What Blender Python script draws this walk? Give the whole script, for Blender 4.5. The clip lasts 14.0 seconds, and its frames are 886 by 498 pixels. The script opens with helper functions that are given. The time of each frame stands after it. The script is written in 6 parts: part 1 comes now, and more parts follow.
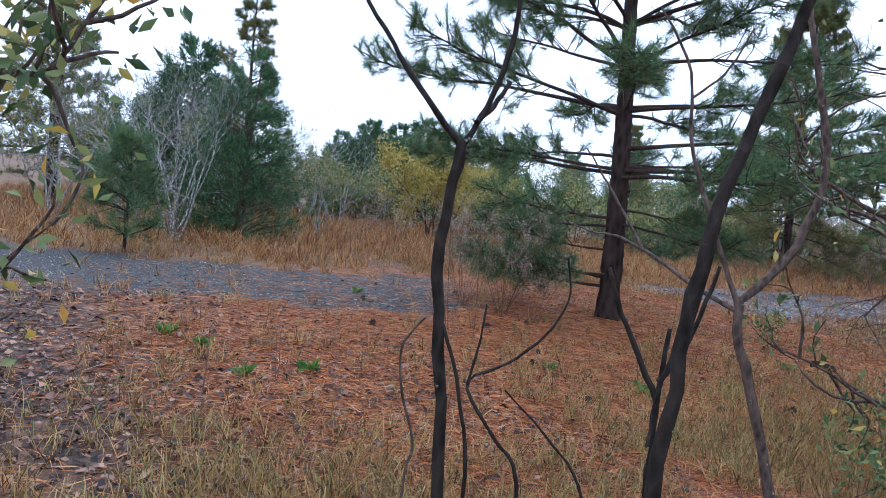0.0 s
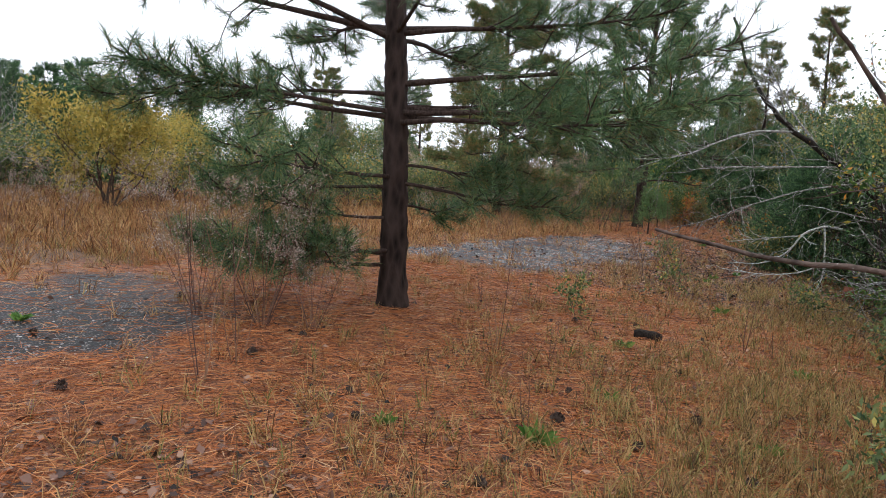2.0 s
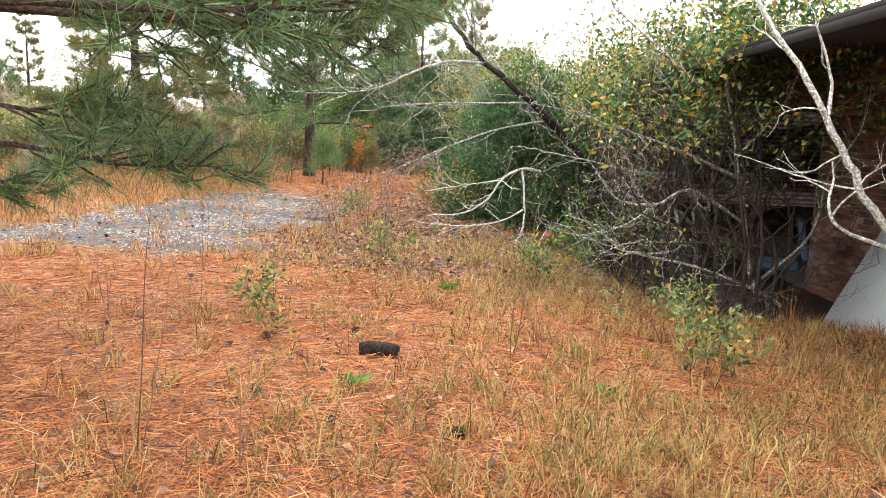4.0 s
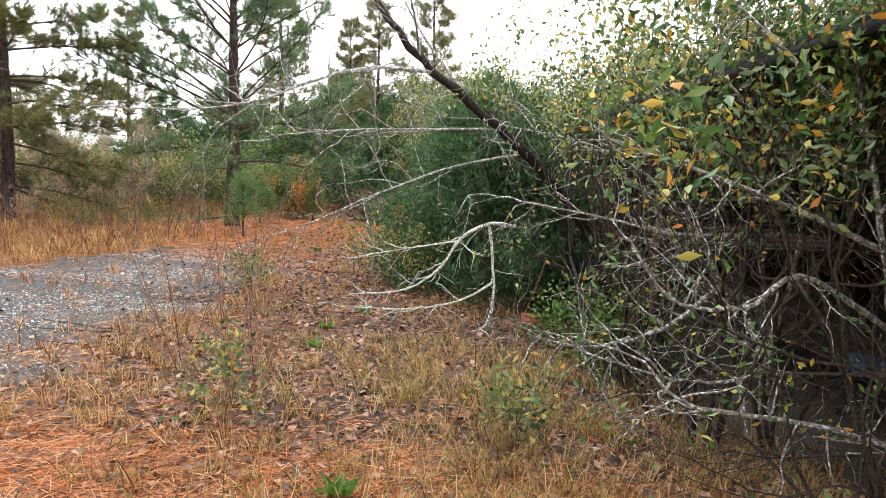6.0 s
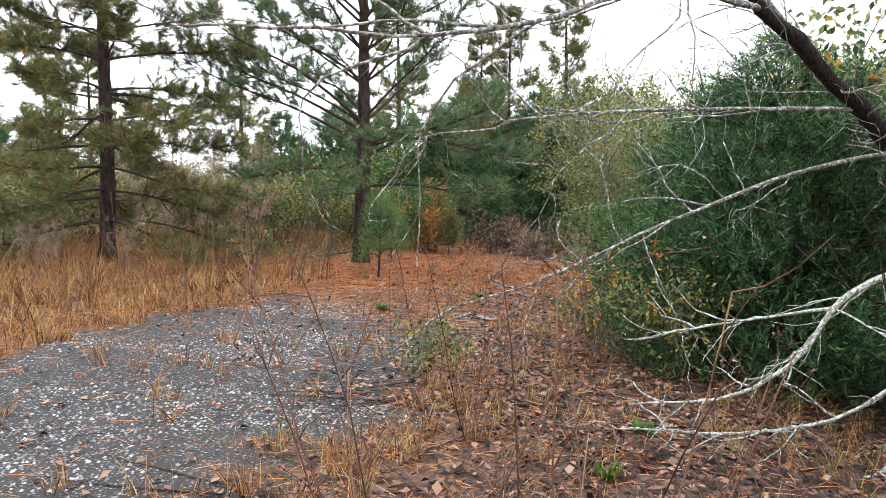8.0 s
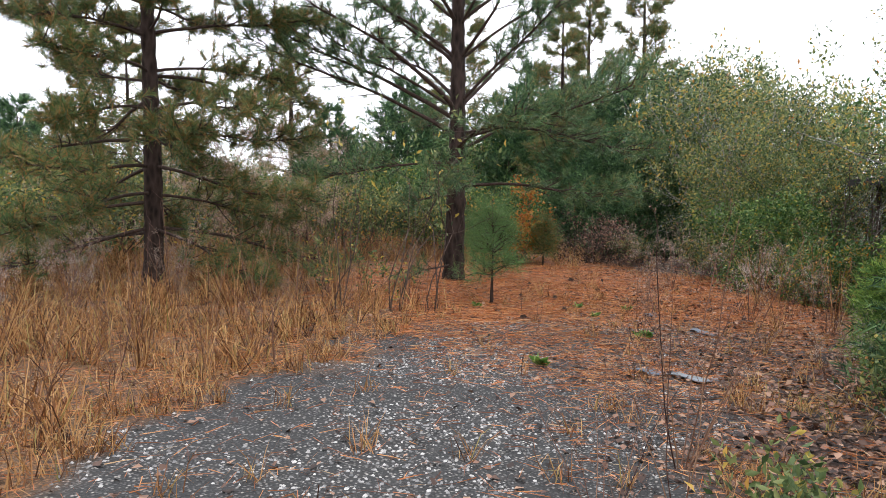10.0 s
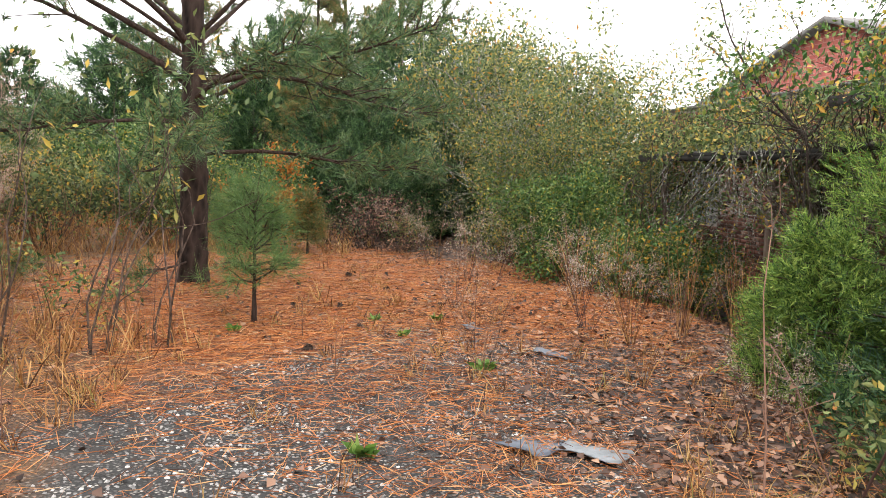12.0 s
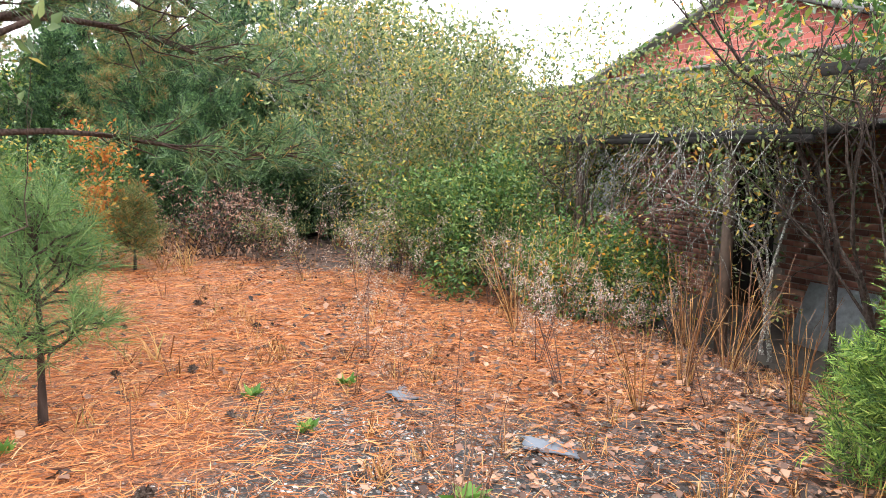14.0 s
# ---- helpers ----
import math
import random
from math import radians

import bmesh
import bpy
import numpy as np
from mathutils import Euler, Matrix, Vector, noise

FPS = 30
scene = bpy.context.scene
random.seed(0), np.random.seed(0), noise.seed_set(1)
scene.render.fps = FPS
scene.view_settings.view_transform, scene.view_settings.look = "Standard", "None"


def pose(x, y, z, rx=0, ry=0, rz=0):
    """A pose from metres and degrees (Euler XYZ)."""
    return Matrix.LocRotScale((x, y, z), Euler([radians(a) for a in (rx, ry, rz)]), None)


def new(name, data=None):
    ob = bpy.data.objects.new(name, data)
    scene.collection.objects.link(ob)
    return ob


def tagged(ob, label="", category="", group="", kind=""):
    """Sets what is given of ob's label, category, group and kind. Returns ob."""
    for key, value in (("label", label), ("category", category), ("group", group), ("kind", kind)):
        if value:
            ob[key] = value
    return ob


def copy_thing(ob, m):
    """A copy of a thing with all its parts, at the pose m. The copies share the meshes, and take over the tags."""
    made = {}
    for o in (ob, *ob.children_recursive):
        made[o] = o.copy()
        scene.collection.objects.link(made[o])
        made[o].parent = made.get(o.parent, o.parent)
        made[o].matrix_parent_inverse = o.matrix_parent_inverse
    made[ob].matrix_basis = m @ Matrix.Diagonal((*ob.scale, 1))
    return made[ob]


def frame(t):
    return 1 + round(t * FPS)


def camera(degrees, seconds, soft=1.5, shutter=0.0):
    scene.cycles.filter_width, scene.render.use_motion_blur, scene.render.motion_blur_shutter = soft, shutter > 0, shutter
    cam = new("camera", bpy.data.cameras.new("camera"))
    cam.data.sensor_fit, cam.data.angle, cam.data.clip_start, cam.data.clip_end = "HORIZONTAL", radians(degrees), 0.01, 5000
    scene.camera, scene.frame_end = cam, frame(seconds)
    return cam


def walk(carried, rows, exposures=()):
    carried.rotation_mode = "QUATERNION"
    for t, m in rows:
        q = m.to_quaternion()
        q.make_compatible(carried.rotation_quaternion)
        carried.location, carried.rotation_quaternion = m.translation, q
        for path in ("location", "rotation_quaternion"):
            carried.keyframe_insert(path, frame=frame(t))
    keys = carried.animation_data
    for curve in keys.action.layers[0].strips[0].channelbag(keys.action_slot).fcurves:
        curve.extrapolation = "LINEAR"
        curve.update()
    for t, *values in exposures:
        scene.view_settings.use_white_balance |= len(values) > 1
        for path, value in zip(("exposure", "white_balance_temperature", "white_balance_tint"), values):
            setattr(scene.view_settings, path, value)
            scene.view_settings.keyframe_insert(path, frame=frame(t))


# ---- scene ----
cam = camera(63.3, 14.0, soft=0.9)
PATH = [
    (0.0, pose(0.000, 0.000, 1.518, 85.82, -6.20, 0.50)),
    (0.5, pose(-0.182, 0.489, 1.535, 85.99, -6.00, -1.92)),
    (1.0, pose(-0.316, 1.139, 1.543, 86.23, -5.40, -9.54)),
    (1.5, pose(-0.416, 1.779, 1.522, 85.78, -4.08, -17.96)),
    (2.0, pose(-0.358, 2.458, 1.546, 83.87, -3.38, -24.55)),
    (2.5, pose(-0.226, 3.157, 1.472, 82.53, -3.58, -31.67)),
    (3.0, pose(0.157, 3.910, 1.476, 80.98, -3.70, -39.21)),
    (3.5, pose(0.570, 4.347, 1.470, 80.91, -2.77, -45.93)),
    (4.0, pose(0.983, 4.585, 1.496, 80.90, -2.12, -51.35)),
    (4.2, pose(1.173, 4.646, 1.511, 81.38, -1.94, -53.07)),
    (6.3, pose(4.051, 6.685, 1.522, 84.26, -1.59, -53.51)),
    (6.5, pose(4.189, 6.937, 1.503, 84.36, -1.47, -53.31)),
    (7.0, pose(4.545, 7.652, 1.512, 84.46, -0.70, -52.60)),
    (7.5, pose(4.810, 8.409, 1.485, 85.47, -0.65, -50.15)),
    (8.0, pose(5.284, 9.084, 1.426, 86.00, -0.66, -46.05)),
    (8.2, pose(5.386, 9.382, 1.414, 86.21, -0.74, -44.52)),
    (10.3, pose(6.269, 11.780, 1.555, 85.50, -0.35, -43.81)),
    (10.5, pose(6.438, 11.988, 1.567, 85.34, -0.53, -46.23)),
    (11.0, pose(6.812, 12.410, 1.580, 84.86, -0.50, -52.26)),
    (11.5, pose(7.254, 12.803, 1.554, 84.21, -0.41, -58.39)),
    (12.0, pose(7.703, 13.223, 1.518, 83.67, -1.09, -64.30)),
    (12.5, pose(8.167, 13.539, 1.476, 83.10, -1.38, -69.71)),
    (13.0, pose(8.611, 13.855, 1.502, 82.63, -1.18, -71.48)),
    (13.5, pose(9.037, 14.167, 1.484, 82.43, -1.31, -72.64)),
    (14.0, pose(9.467, 14.512, 1.545, 82.54, -0.77, -76.94)),
]
walk(cam, PATH, [(0.0, 0.6, 5000, 12), (1.5, 0.4, 5600, 12), (2.2, 0.7, 6300, 12), (3.0, 1.45, 7200, 12), (4.2, 2.0, 6700, 12), (6.3, 1.55, 6500, 12), (8.2, 1.3, 6200, 12), (10.3, 1.0, 6300, 12), (11.5, 1.25, 6700, 12), (12.5, 1.8, 6900, 12), (14.0, 2.15, 6500, 12)])

# ---- light ----
world = bpy.data.worlds.new("overcast_sky")
scene.world = world
world.use_nodes = True
wn = world.node_tree
sky = wn.nodes.new("ShaderNodeTexSky")
sky.sky_type = "NISHITA"
sky.sun_disc = False
sky.sun_elevation, sky.sun_rotation = radians(55), radians(200)
sky.air_density, sky.dust_density, sky.ozone_density = 1.0, 2.0, 1.0
hs = wn.nodes.new("ShaderNodeHueSaturation")
hs.inputs["Saturation"].default_value = 0.22
wn.links.new(sky.outputs[0], hs.inputs["Color"])
bg = wn.nodes["Background"]
bg.inputs["Strength"].default_value = 0.15
deck = wn.nodes.new("ShaderNodeMix")  # even cloud deck over the clear-sky gradient
deck.data_type = "RGBA"
deck.inputs[0].default_value = 0.75
deck.inputs[7].default_value = (8.6, 8.75, 9.0, 1)
wn.links.new(hs.outputs[0], deck.inputs[6])
wn.links.new(deck.outputs[2], bg.inputs["Color"])
sun_data = bpy.data.lights.new("sun", "SUN")
sun_data.energy, sun_data.angle, sun_data.color = 0.6, radians(25), (1.0, 0.97, 0.92)
sun = new("sun", sun_data)
sun.rotation_euler = Euler((radians(42), 0, radians(160)))

rng = np.random.default_rng(7)


# ---- materials ----
def node_mat(name):
    m = bpy.data.materials.new(name)
    m.use_nodes = True
    t = m.node_tree
    return m, t, t.nodes["Principled BSDF"]


def ramp_node(t, fac, stops):
    r = t.nodes.new("ShaderNodeValToRGB")
    e = r.color_ramp.elements
    while len(e) < len(stops):
        e.new(0.5)
    for k, (p, c) in enumerate(stops):
        e[k].position, e[k].color = p, (*c, 1)
    t.links.new(fac, r.inputs[0])
    return r.outputs[0]


def noise_node(t, scale, detail=4, rough=0.6, vec=None):
    n = t.nodes.new("ShaderNodeTexNoise")
    n.inputs["Scale"].default_value, n.inputs["Detail"].default_value, n.inputs["Roughness"].default_value = scale, detail, rough
    if vec is None:
        vec = t.nodes.new("ShaderNodeTexCoord").outputs["Object"]
    t.links.new(vec, n.inputs["Vector"])
    return n.outputs[0]


def mix_node(t, fac, a, b, mode="MIX"):
    m = t.nodes.new("ShaderNodeMix")
    m.data_type, m.blend_type = "RGBA", mode
    for sock, v in ((m.inputs[0], fac), (m.inputs[6], a), (m.inputs[7], b)):
        if isinstance(v, (int, float)):
            sock.default_value = v
        elif isinstance(v, tuple):
            sock.default_value = (*v, 1)
        else:
            t.links.new(v, sock)
    return m.outputs[2]


def bump_node(t, bsdf, height, strength, dist):
    b = t.nodes.new("ShaderNodeBump")
    b.inputs["Strength"].default_value, b.inputs["Distance"].default_value = strength, dist
    t.links.new(height, b.inputs["Height"])
    t.links.new(b.outputs[0], bsdf.inputs["Normal"])


def leaf_mat(name, stops, rough=0.55, trans=0.25):
    """Thin leaves: every island takes its own colour; a share of the light passes through."""
    m, t, b = node_mat(name)
    g = t.nodes.new("ShaderNodeNewGeometry")
    col = ramp_node(t, g.outputs["Random Per Island"], stops)
    nz = noise_node(t, 1.3, 2)
    col = mix_node(t, 0.35, col, ramp_node(t, nz, [(0.3, (0.55, 0.55, 0.55)), (0.7, (1.0, 1.0, 1.0))]), "MULTIPLY")
    t.links.new(col, b.inputs["Base Color"])
    b.inputs["Roughness"].default_value = rough
    b.inputs["Specular IOR Level"].default_value = 0.3
    tr = t.nodes.new("ShaderNodeBsdfTranslucent")
    t.links.new(col, tr.inputs["Color"])
    mx = t.nodes.new("ShaderNodeMixShader")
    mx.inputs[0].default_value = trans
    t.links.new(b.outputs[0], mx.inputs[1])
    t.links.new(tr.outputs[0], mx.inputs[2])
    t.links.new(mx.outputs[0], t.nodes["Material Output"].inputs["Surface"])
    return m


def bark_mat(name, dark, light, scale=9.0, stretch=0.25, patches=None, depth=0.02):
    m, t, b = node_mat(name)
    tc = t.nodes.new("ShaderNodeTexCoord")
    mp = t.nodes.new("ShaderNodeMapping")
    mp.inputs["Scale"].default_value = (1, 1, stretch)
    t.links.new(tc.outputs["Object"], mp.inputs[0])
    n1 = noise_node(t, scale, 6, 0.7, mp.outputs[0])
    v = t.nodes.new("ShaderNodeTexVoronoi")
    v.inputs["Scale"].default_value = scale * 2.2
    t.links.new(mp.outputs[0], v.inputs["Vector"])
    h = mix_node(t, 0.5, n1, v.outputs[0])
    col = ramp_node(t, h, [(0.22, dark), (0.62, light)])
    if patches:
        n2 = noise_node(t, scale * 1.7, 3, 0.6)
        col = mix_node(t, ramp_node(t, n2, [(patches[1], (0, 0, 0)), (patches[1] + 0.08, (1, 1, 1))]), col, patches[0])
    t.links.new(col, b.inputs["Base Color"])
    b.inputs["Roughness"].default_value = 0.9
    b.inputs["Specular IOR Level"].default_value = 0.15
    bump_node(t, b, h, 0.9, depth)
    return m


M_needle = leaf_mat("pine_needles", [(0.0, (0.015, 0.045, 0.02)), (0.4, (0.065, 0.145, 0.06)), (0.85, (0.20, 0.32, 0.12)), (0.97, (0.30, 0.22, 0.06)), (1.0, (0.40, 0.17, 0.05))], 0.4, 0.2)
M_needle_light = leaf_mat("young_pine_needles", [(0.0, (0.05, 0.11, 0.04)), (0.6, (0.14, 0.26, 0.08)), (1.0, (0.26, 0.36, 0.12))], 0.4, 0.3)
M_leaf_glossy = leaf_mat("glossy_green_and_yellow_leaves", [(0.0, (0.03, 0.075, 0.02)), (0.6, (0.08, 0.17, 0.04)), (0.8, (0.20, 0.26, 0.06)), (0.92, (0.52, 0.36, 0.05)), (1.0, (0.55, 0.22, 0.03))], 0.35, 0.25)
M_needle_rust = leaf_mat("pine_needles_browning", [(0.0, (0.03, 0.07, 0.025)), (0.55, (0.13, 0.21, 0.065)), (0.75, (0.28, 0.22, 0.07)), (1.0, (0.42, 0.18, 0.06))], 0.45, 0.2)
M_cedar = leaf_mat("cedar_sprays", [(0.0, (0.01, 0.03, 0.014)), (0.5, (0.045, 0.115, 0.045)), (1.0, (0.17, 0.29, 0.10))], 0.6, 0.15)
M_cedar_light = leaf_mat("young_cedar_sprays", [(0.0, (0.02, 0.055, 0.018)), (0.35, (0.11, 0.21, 0.045)), (0.8, (0.26, 0.40, 0.08)), (1.0, (0.42, 0.50, 0.12))], 0.6, 0.25)
M_leaf_green = leaf_mat("green_leaves", [(0.0, (0.02, 0.06, 0.015)), (0.55, (0.085, 0.18, 0.045)), (0.9, (0.23, 0.31, 0.08)), (1.0, (0.50, 0.36, 0.05))], 0.4, 0.25)
M_leaf_mixed = leaf_mat("autumn_yellow_green_leaves", [(0.0, (0.03, 0.06, 0.02)), (0.45, (0.13, 0.19, 0.07)), (0.8, (0.28, 0.31, 0.11)), (0.95, (0.60, 0.43, 0.08)), (1.0, (0.50, 0.18, 0.05))], 0.5, 0.3)
M_leaf_yellow = leaf_mat("yellow_leaves", [(0.0, (0.26, 0.24, 0.06)), (0.6, (0.48, 0.38, 0.08)), (1.0, (0.58, 0.42, 0.10))], 0.5, 0.35)
M_leaf_rust = leaf_mat("rusty_leaves", [(0.0, (0.30, 0.09, 0.02)), (0.6, (0.50, 0.20, 0.04)), (1.0, (0.45, 0.30, 0.06))], 0.6, 0.3)
M_shrub = leaf_mat("bright_shrub_leaves", [(0.0, (0.07, 0.17, 0.03)), (0.7, (0.14, 0.27, 0.05)), (1.0, (0.25, 0.36, 0.08))], 0.4, 0.3)
M_straw = leaf_mat("pine_straw", [(0.0, (0.05, 0.02, 0.012)), (0.12, (0.14, 0.05, 0.025)), (0.32, (0.38, 0.125, 0.04)), (0.65, (0.60, 0.215, 0.07)), (0.9, (0.70, 0.33, 0.12)), (1.0, (0.60, 0.44, 0.26))], 0.6, 0.1)
M_litter = leaf_mat("leaf_litter", [(0.0, (0.012, 0.009, 0.008)), (0.4, (0.065, 0.037, 0.028)), (0.75, (0.25, 0.135, 0.092)), (1.0, (0.46, 0.28, 0.18))], 0.6, 0.05)
M_grass_dry = leaf_mat("dry_grass", [(0.0, (0.05, 0.022, 0.012)), (0.28, (0.24, 0.10, 0.036)), (0.6, (0.47, 0.235, 0.085)), (0.9, (0.64, 0.40, 0.17)), (1.0, (0.28, 0.26, 0.08))], 0.6, 0.25)
M_grass_green = leaf_mat("half_green_grass", [(0.0, (0.06, 0.045, 0.02)), (0.4, (0.36, 0.22, 0.08)), (0.75, (0.60, 0.40, 0.17)), (0.9, (0.30, 0.28, 0.08)), (1.0, (0.13, 0.20, 0.05))], 0.55, 0.25)
M_fluff = leaf_mat("seed_fluff", [(0.0, (0.18, 0.125, 0.095)), (0.5, (0.44, 0.34, 0.27)), (1.0, (0.70, 0.62, 0.54))], 0.8, 0.3)
M_pink = leaf_mat("pale_pink_seed_heads", [(0.0, (0.42, 0.26, 0.20)), (1.0, (0.72, 0.54, 0.44))], 0.8, 0.3)
M_stalk = leaf_mat("dry_stalks", [(0.0, (0.06, 0.03, 0.025)), (0.5, (0.17, 0.085, 0.06)), (1.0, (0.33, 0.19, 0.11))], 0.7, 0.0)
M_pine_bark = bark_mat("pine_bark", (0.005, 0.004, 0.0035), (0.060, 0.040, 0.033), 7.0, 0.35, None, 0.04)
M_limb_bark = bark_mat("pine_limb_bark", (0.018, 0.013, 0.011), (0.075, 0.05, 0.04), 22.0, 0.6)
M_dark_bark = bark_mat("dark_wet_bark", (0.004, 0.0035, 0.003), (0.035, 0.027, 0.022), 26.0, 0.4, ((0.26, 0.27, 0.25), 0.69))
M_grey_bark = bark_mat("lichened_grey_bark", (0.06, 0.05, 0.045), (0.24, 0.22, 0.20), 24.0, 0.5, ((0.55, 0.58, 0.53), 0.52))
M_twig_bark = bark_mat("dark_twig_bark", (0.008, 0.006, 0.005), (0.06, 0.045, 0.038), 26.0, 0.5, ((0.25, 0.25, 0.22), 0.66))
M_white_bark = bark_mat("white_lichened_bark", (0.16, 0.15, 0.13), (0.42, 0.42, 0.38), 30.0, 0.6, ((0.66, 0.70, 0.64), 0.48))
M_brown_bark = bark_mat("brown_bark", (0.02, 0.015, 0.012), (0.12, 0.085, 0.068), 24.0, 0.4, ((0.42, 0.42, 0.38), 0.68))


# ---- mesh helpers ----
LINE = np.array([(0, 0), (-0.32, 1.14), (-0.4, 1.9), (-0.2, 3.2), (0.16, 3.9), (0.57, 4.35), (1.17, 4.65), (2.6, 5.5), (4.05, 6.69), (4.55, 7.65), (4.81, 8.41), (5.39, 9.38), (5.85, 10.6), (6.27, 11.78), (6.81, 12.41), (7.7, 13.22), (8.61, 13.86), (9.47, 14.51)])  # the trodden line


def clear_of_line(x, y):
    """Distance from the line walked."""
    best = 1e9
    p = np.array([x, y])
    for a, b in zip(LINE[:-1], LINE[1:]):
        s = np.clip((p - a) @ (b - a) / ((b - a) @ (b - a)), 0, 1)
        best = min(best, float(np.linalg.norm(p - a - s * (b - a))))
    return best


class Geo:
    """Collects vertices, triangles and quads for one mesh."""

    def __init__(self):
        self.v, self.t, self.q, self.n = [], [], [], 0

    def add(self, v, tris=None, quads=None):
        v = np.asarray(v, np.float32).reshape(-1, 3)
        if tris is not None and len(tris):
            self.t.append(np.asarray(tris, np.int32).reshape(-1, 3) + self.n)
        if quads is not None and len(quads):
            self.q.append(np.asarray(quads, np.int32).reshape(-1, 4) + self.n)
        self.v.append(v)
        self.n += len(v)

    def mesh(self, name, mat, smooth=False):
        me = bpy.data.meshes.new(name)
        v = np.concatenate(self.v) if self.v else np.zeros((0, 3), np.float32)
        t = np.concatenate(self.t) if self.t else np.zeros((0, 3), np.int32)
        q = np.concatenate(self.q) if self.q else np.zeros((0, 4), np.int32)
        me.vertices.add(len(v))
        me.vertices.foreach_set("co", v.ravel())
        me.loops.add(t.size + q.size)
        me.loops.foreach_set("vertex_index", np.concatenate([t.ravel(), q.ravel()]).astype(np.int32))
        me.polygons.add(len(t) + len(q))
        start = np.concatenate([np.arange(len(t)) * 3, t.size + np.arange(len(q)) * 4]).astype(np.int32)
        me.polygons.foreach_set("loop_start", start)
        me.update(calc_edges=True)
        if smooth:
            me.polygons.foreach_set("use_smooth", np.ones(len(me.polygons), bool))
        me.materials.append(mat)
        return me


def part(name, geo, mat, parent=None, label="", smooth=False):
    ob = new(name, geo.mesh(name, mat, smooth) if isinstance(geo, Geo) else geo)
    if parent is not None:
        ob.parent = parent
    if label:
        ob["label"] = label
    return ob


def thing(name, loc, label, category, group="", kind="", rz=0.0, scale=1.0):
    ob = new(name)
    ob.empty_display_size = 0.1
    ob.matrix_basis = pose(*loc, 0, 0, rz) @ Matrix.Scale(scale, 4)
    return tagged(ob, label, category, group, kind)


def unit(v):
    v = np.asarray(v, float)
    return v / np.maximum(np.linalg.norm(v, axis=-1, keepdims=True), 1e-9)


def tube(geo, pts, radii, sides=6, cap=True):
    pts = np.asarray(pts, float)
    n = len(pts)
    tan = unit(np.gradient(pts, axis=0))
    ref = np.array([0.3, 0.9, 0.1]) if abs(tan[0][2]) > 0.7 else np.array([0.0, 0.0, 1.0])
    a = unit(np.cross(tan, ref))
    b = np.cross(tan, a)
    ang = np.linspace(0, 2 * np.pi, sides, endpoint=False)
    r = np.broadcast_to(np.asarray(radii, float), (n,))[:, None, None]
    ring = pts[:, None] + r * (np.cos(ang)[None, :, None] * a[:, None] + np.sin(ang)[None, :, None] * b[:, None])
    i, j = np.meshgrid(np.arange(n - 1), np.arange(sides), indexing="ij")
    k = (j + 1) % sides
    quads = np.stack([i * sides + j, i * sides + k, (i + 1) * sides + k, (i + 1) * sides + j], -1).reshape(-1, 4)
    v = ring.reshape(-1, 3)
    tris = None
    if cap:
        v = np.concatenate([v, pts[-1:]])
        base = (n - 1) * sides
        tris = [(base + s, base + (s + 1) % sides, n * sides) for s in range(sides)]
    geo.add(v, tris, quads)


def wander(p, d, length, steps, wob, up=0.0):
    """A crooked line from p towards d."""
    out = [np.asarray(p, float)]
    d = unit(d)
    for _ in range(steps):
        d = unit(d + rng.normal(0, wob, 3) + np.array([0, 0, up]))
        out.append(out[-1] + d * length / steps)
    return np.array(out), d


def blades(geo, base, direc, length, width, droop=0.0, segs=1):
    """Thin tapering blades from base along direc. segs=1: one triangle each; 2: bent."""
    base, direc = np.asarray(base, float), unit(direc)
    n = len(base)
    side = unit(np.cross(direc, rng.normal(0, 1, (n, 3)))) * (np.broadcast_to(width, (n,))[:, None] / 2)
    length = np.broadcast_to(length, (n,))[:, None]
    if segs == 1:
        v = np.stack([base - side, base + side, base + direc * length], 1)
        geo.add(v, np.arange(n * 3).reshape(n, 3))
    else:
        mid = base + direc * length * 0.55
        d2 = unit(direc + np.array([0, 0, -1.0]) * np.broadcast_to(droop, (n,))[:, None])
        tip = mid + d2 * length * 0.45
        v = np.stack([base - side, base + side, mid + side * 0.8, mid - side * 0.8, tip], 1)
        k = np.arange(n)[:, None] * 5
        geo.add(v, k + np.array([3, 2, 4]), k + np.array([0, 1, 2, 3]))


def leaves(geo, base, direc, length, width, fold=0.25):
    """Pointed, slightly folded leaves, two triangles each side of the rib."""
    base, direc = np.asarray(base, float), unit(direc)
    n = len(base)
    side = unit(np.cross(direc, rng.normal(0, 1, (n, 3))))
    nrm = np.cross(side, direc)
    length = np.broadcast_to(length, (n,))[:, None]
    w = np.broadcast_to(width, (n,))[:, None] / 2
    mid = base + direc * length * 0.5
    v = np.stack([base, mid - side * w + nrm * w * fold, base + direc * length - nrm * length * 0.12, mid + side * w + nrm * w * fold], 1)
    k = np.arange(n)[:, None] * 4
    geo.add(v, np.concatenate([k + np.array([0, 1, 2]), k + np.array([0, 2, 3])]))


def tufts(geo, cen, direc, count, length, width, back=0.07, spread=0.85):
    """Brushes of pine needles round twig ends."""
    cen, direc = np.asarray(cen, float), unit(direc)
    n = len(cen)
    d = np.repeat(direc, count, 0)
    base = np.repeat(cen, count, 0) - d * rng.uniform(0, back, (n * count, 1))
    nd = unit(d * rng.uniform(0.3, 1.1, (n * count, 1)) + rng.normal(0, spread, (n * count, 3)) * 0.8)
    blades(geo, base, nd, length * rng.uniform(0.6, 1.1, n * count), width)


def smooth_step(a, b, x):
    s = np.clip((x - a) / (b - a), 0, 1)
    return s * s * (3 - 2 * s)


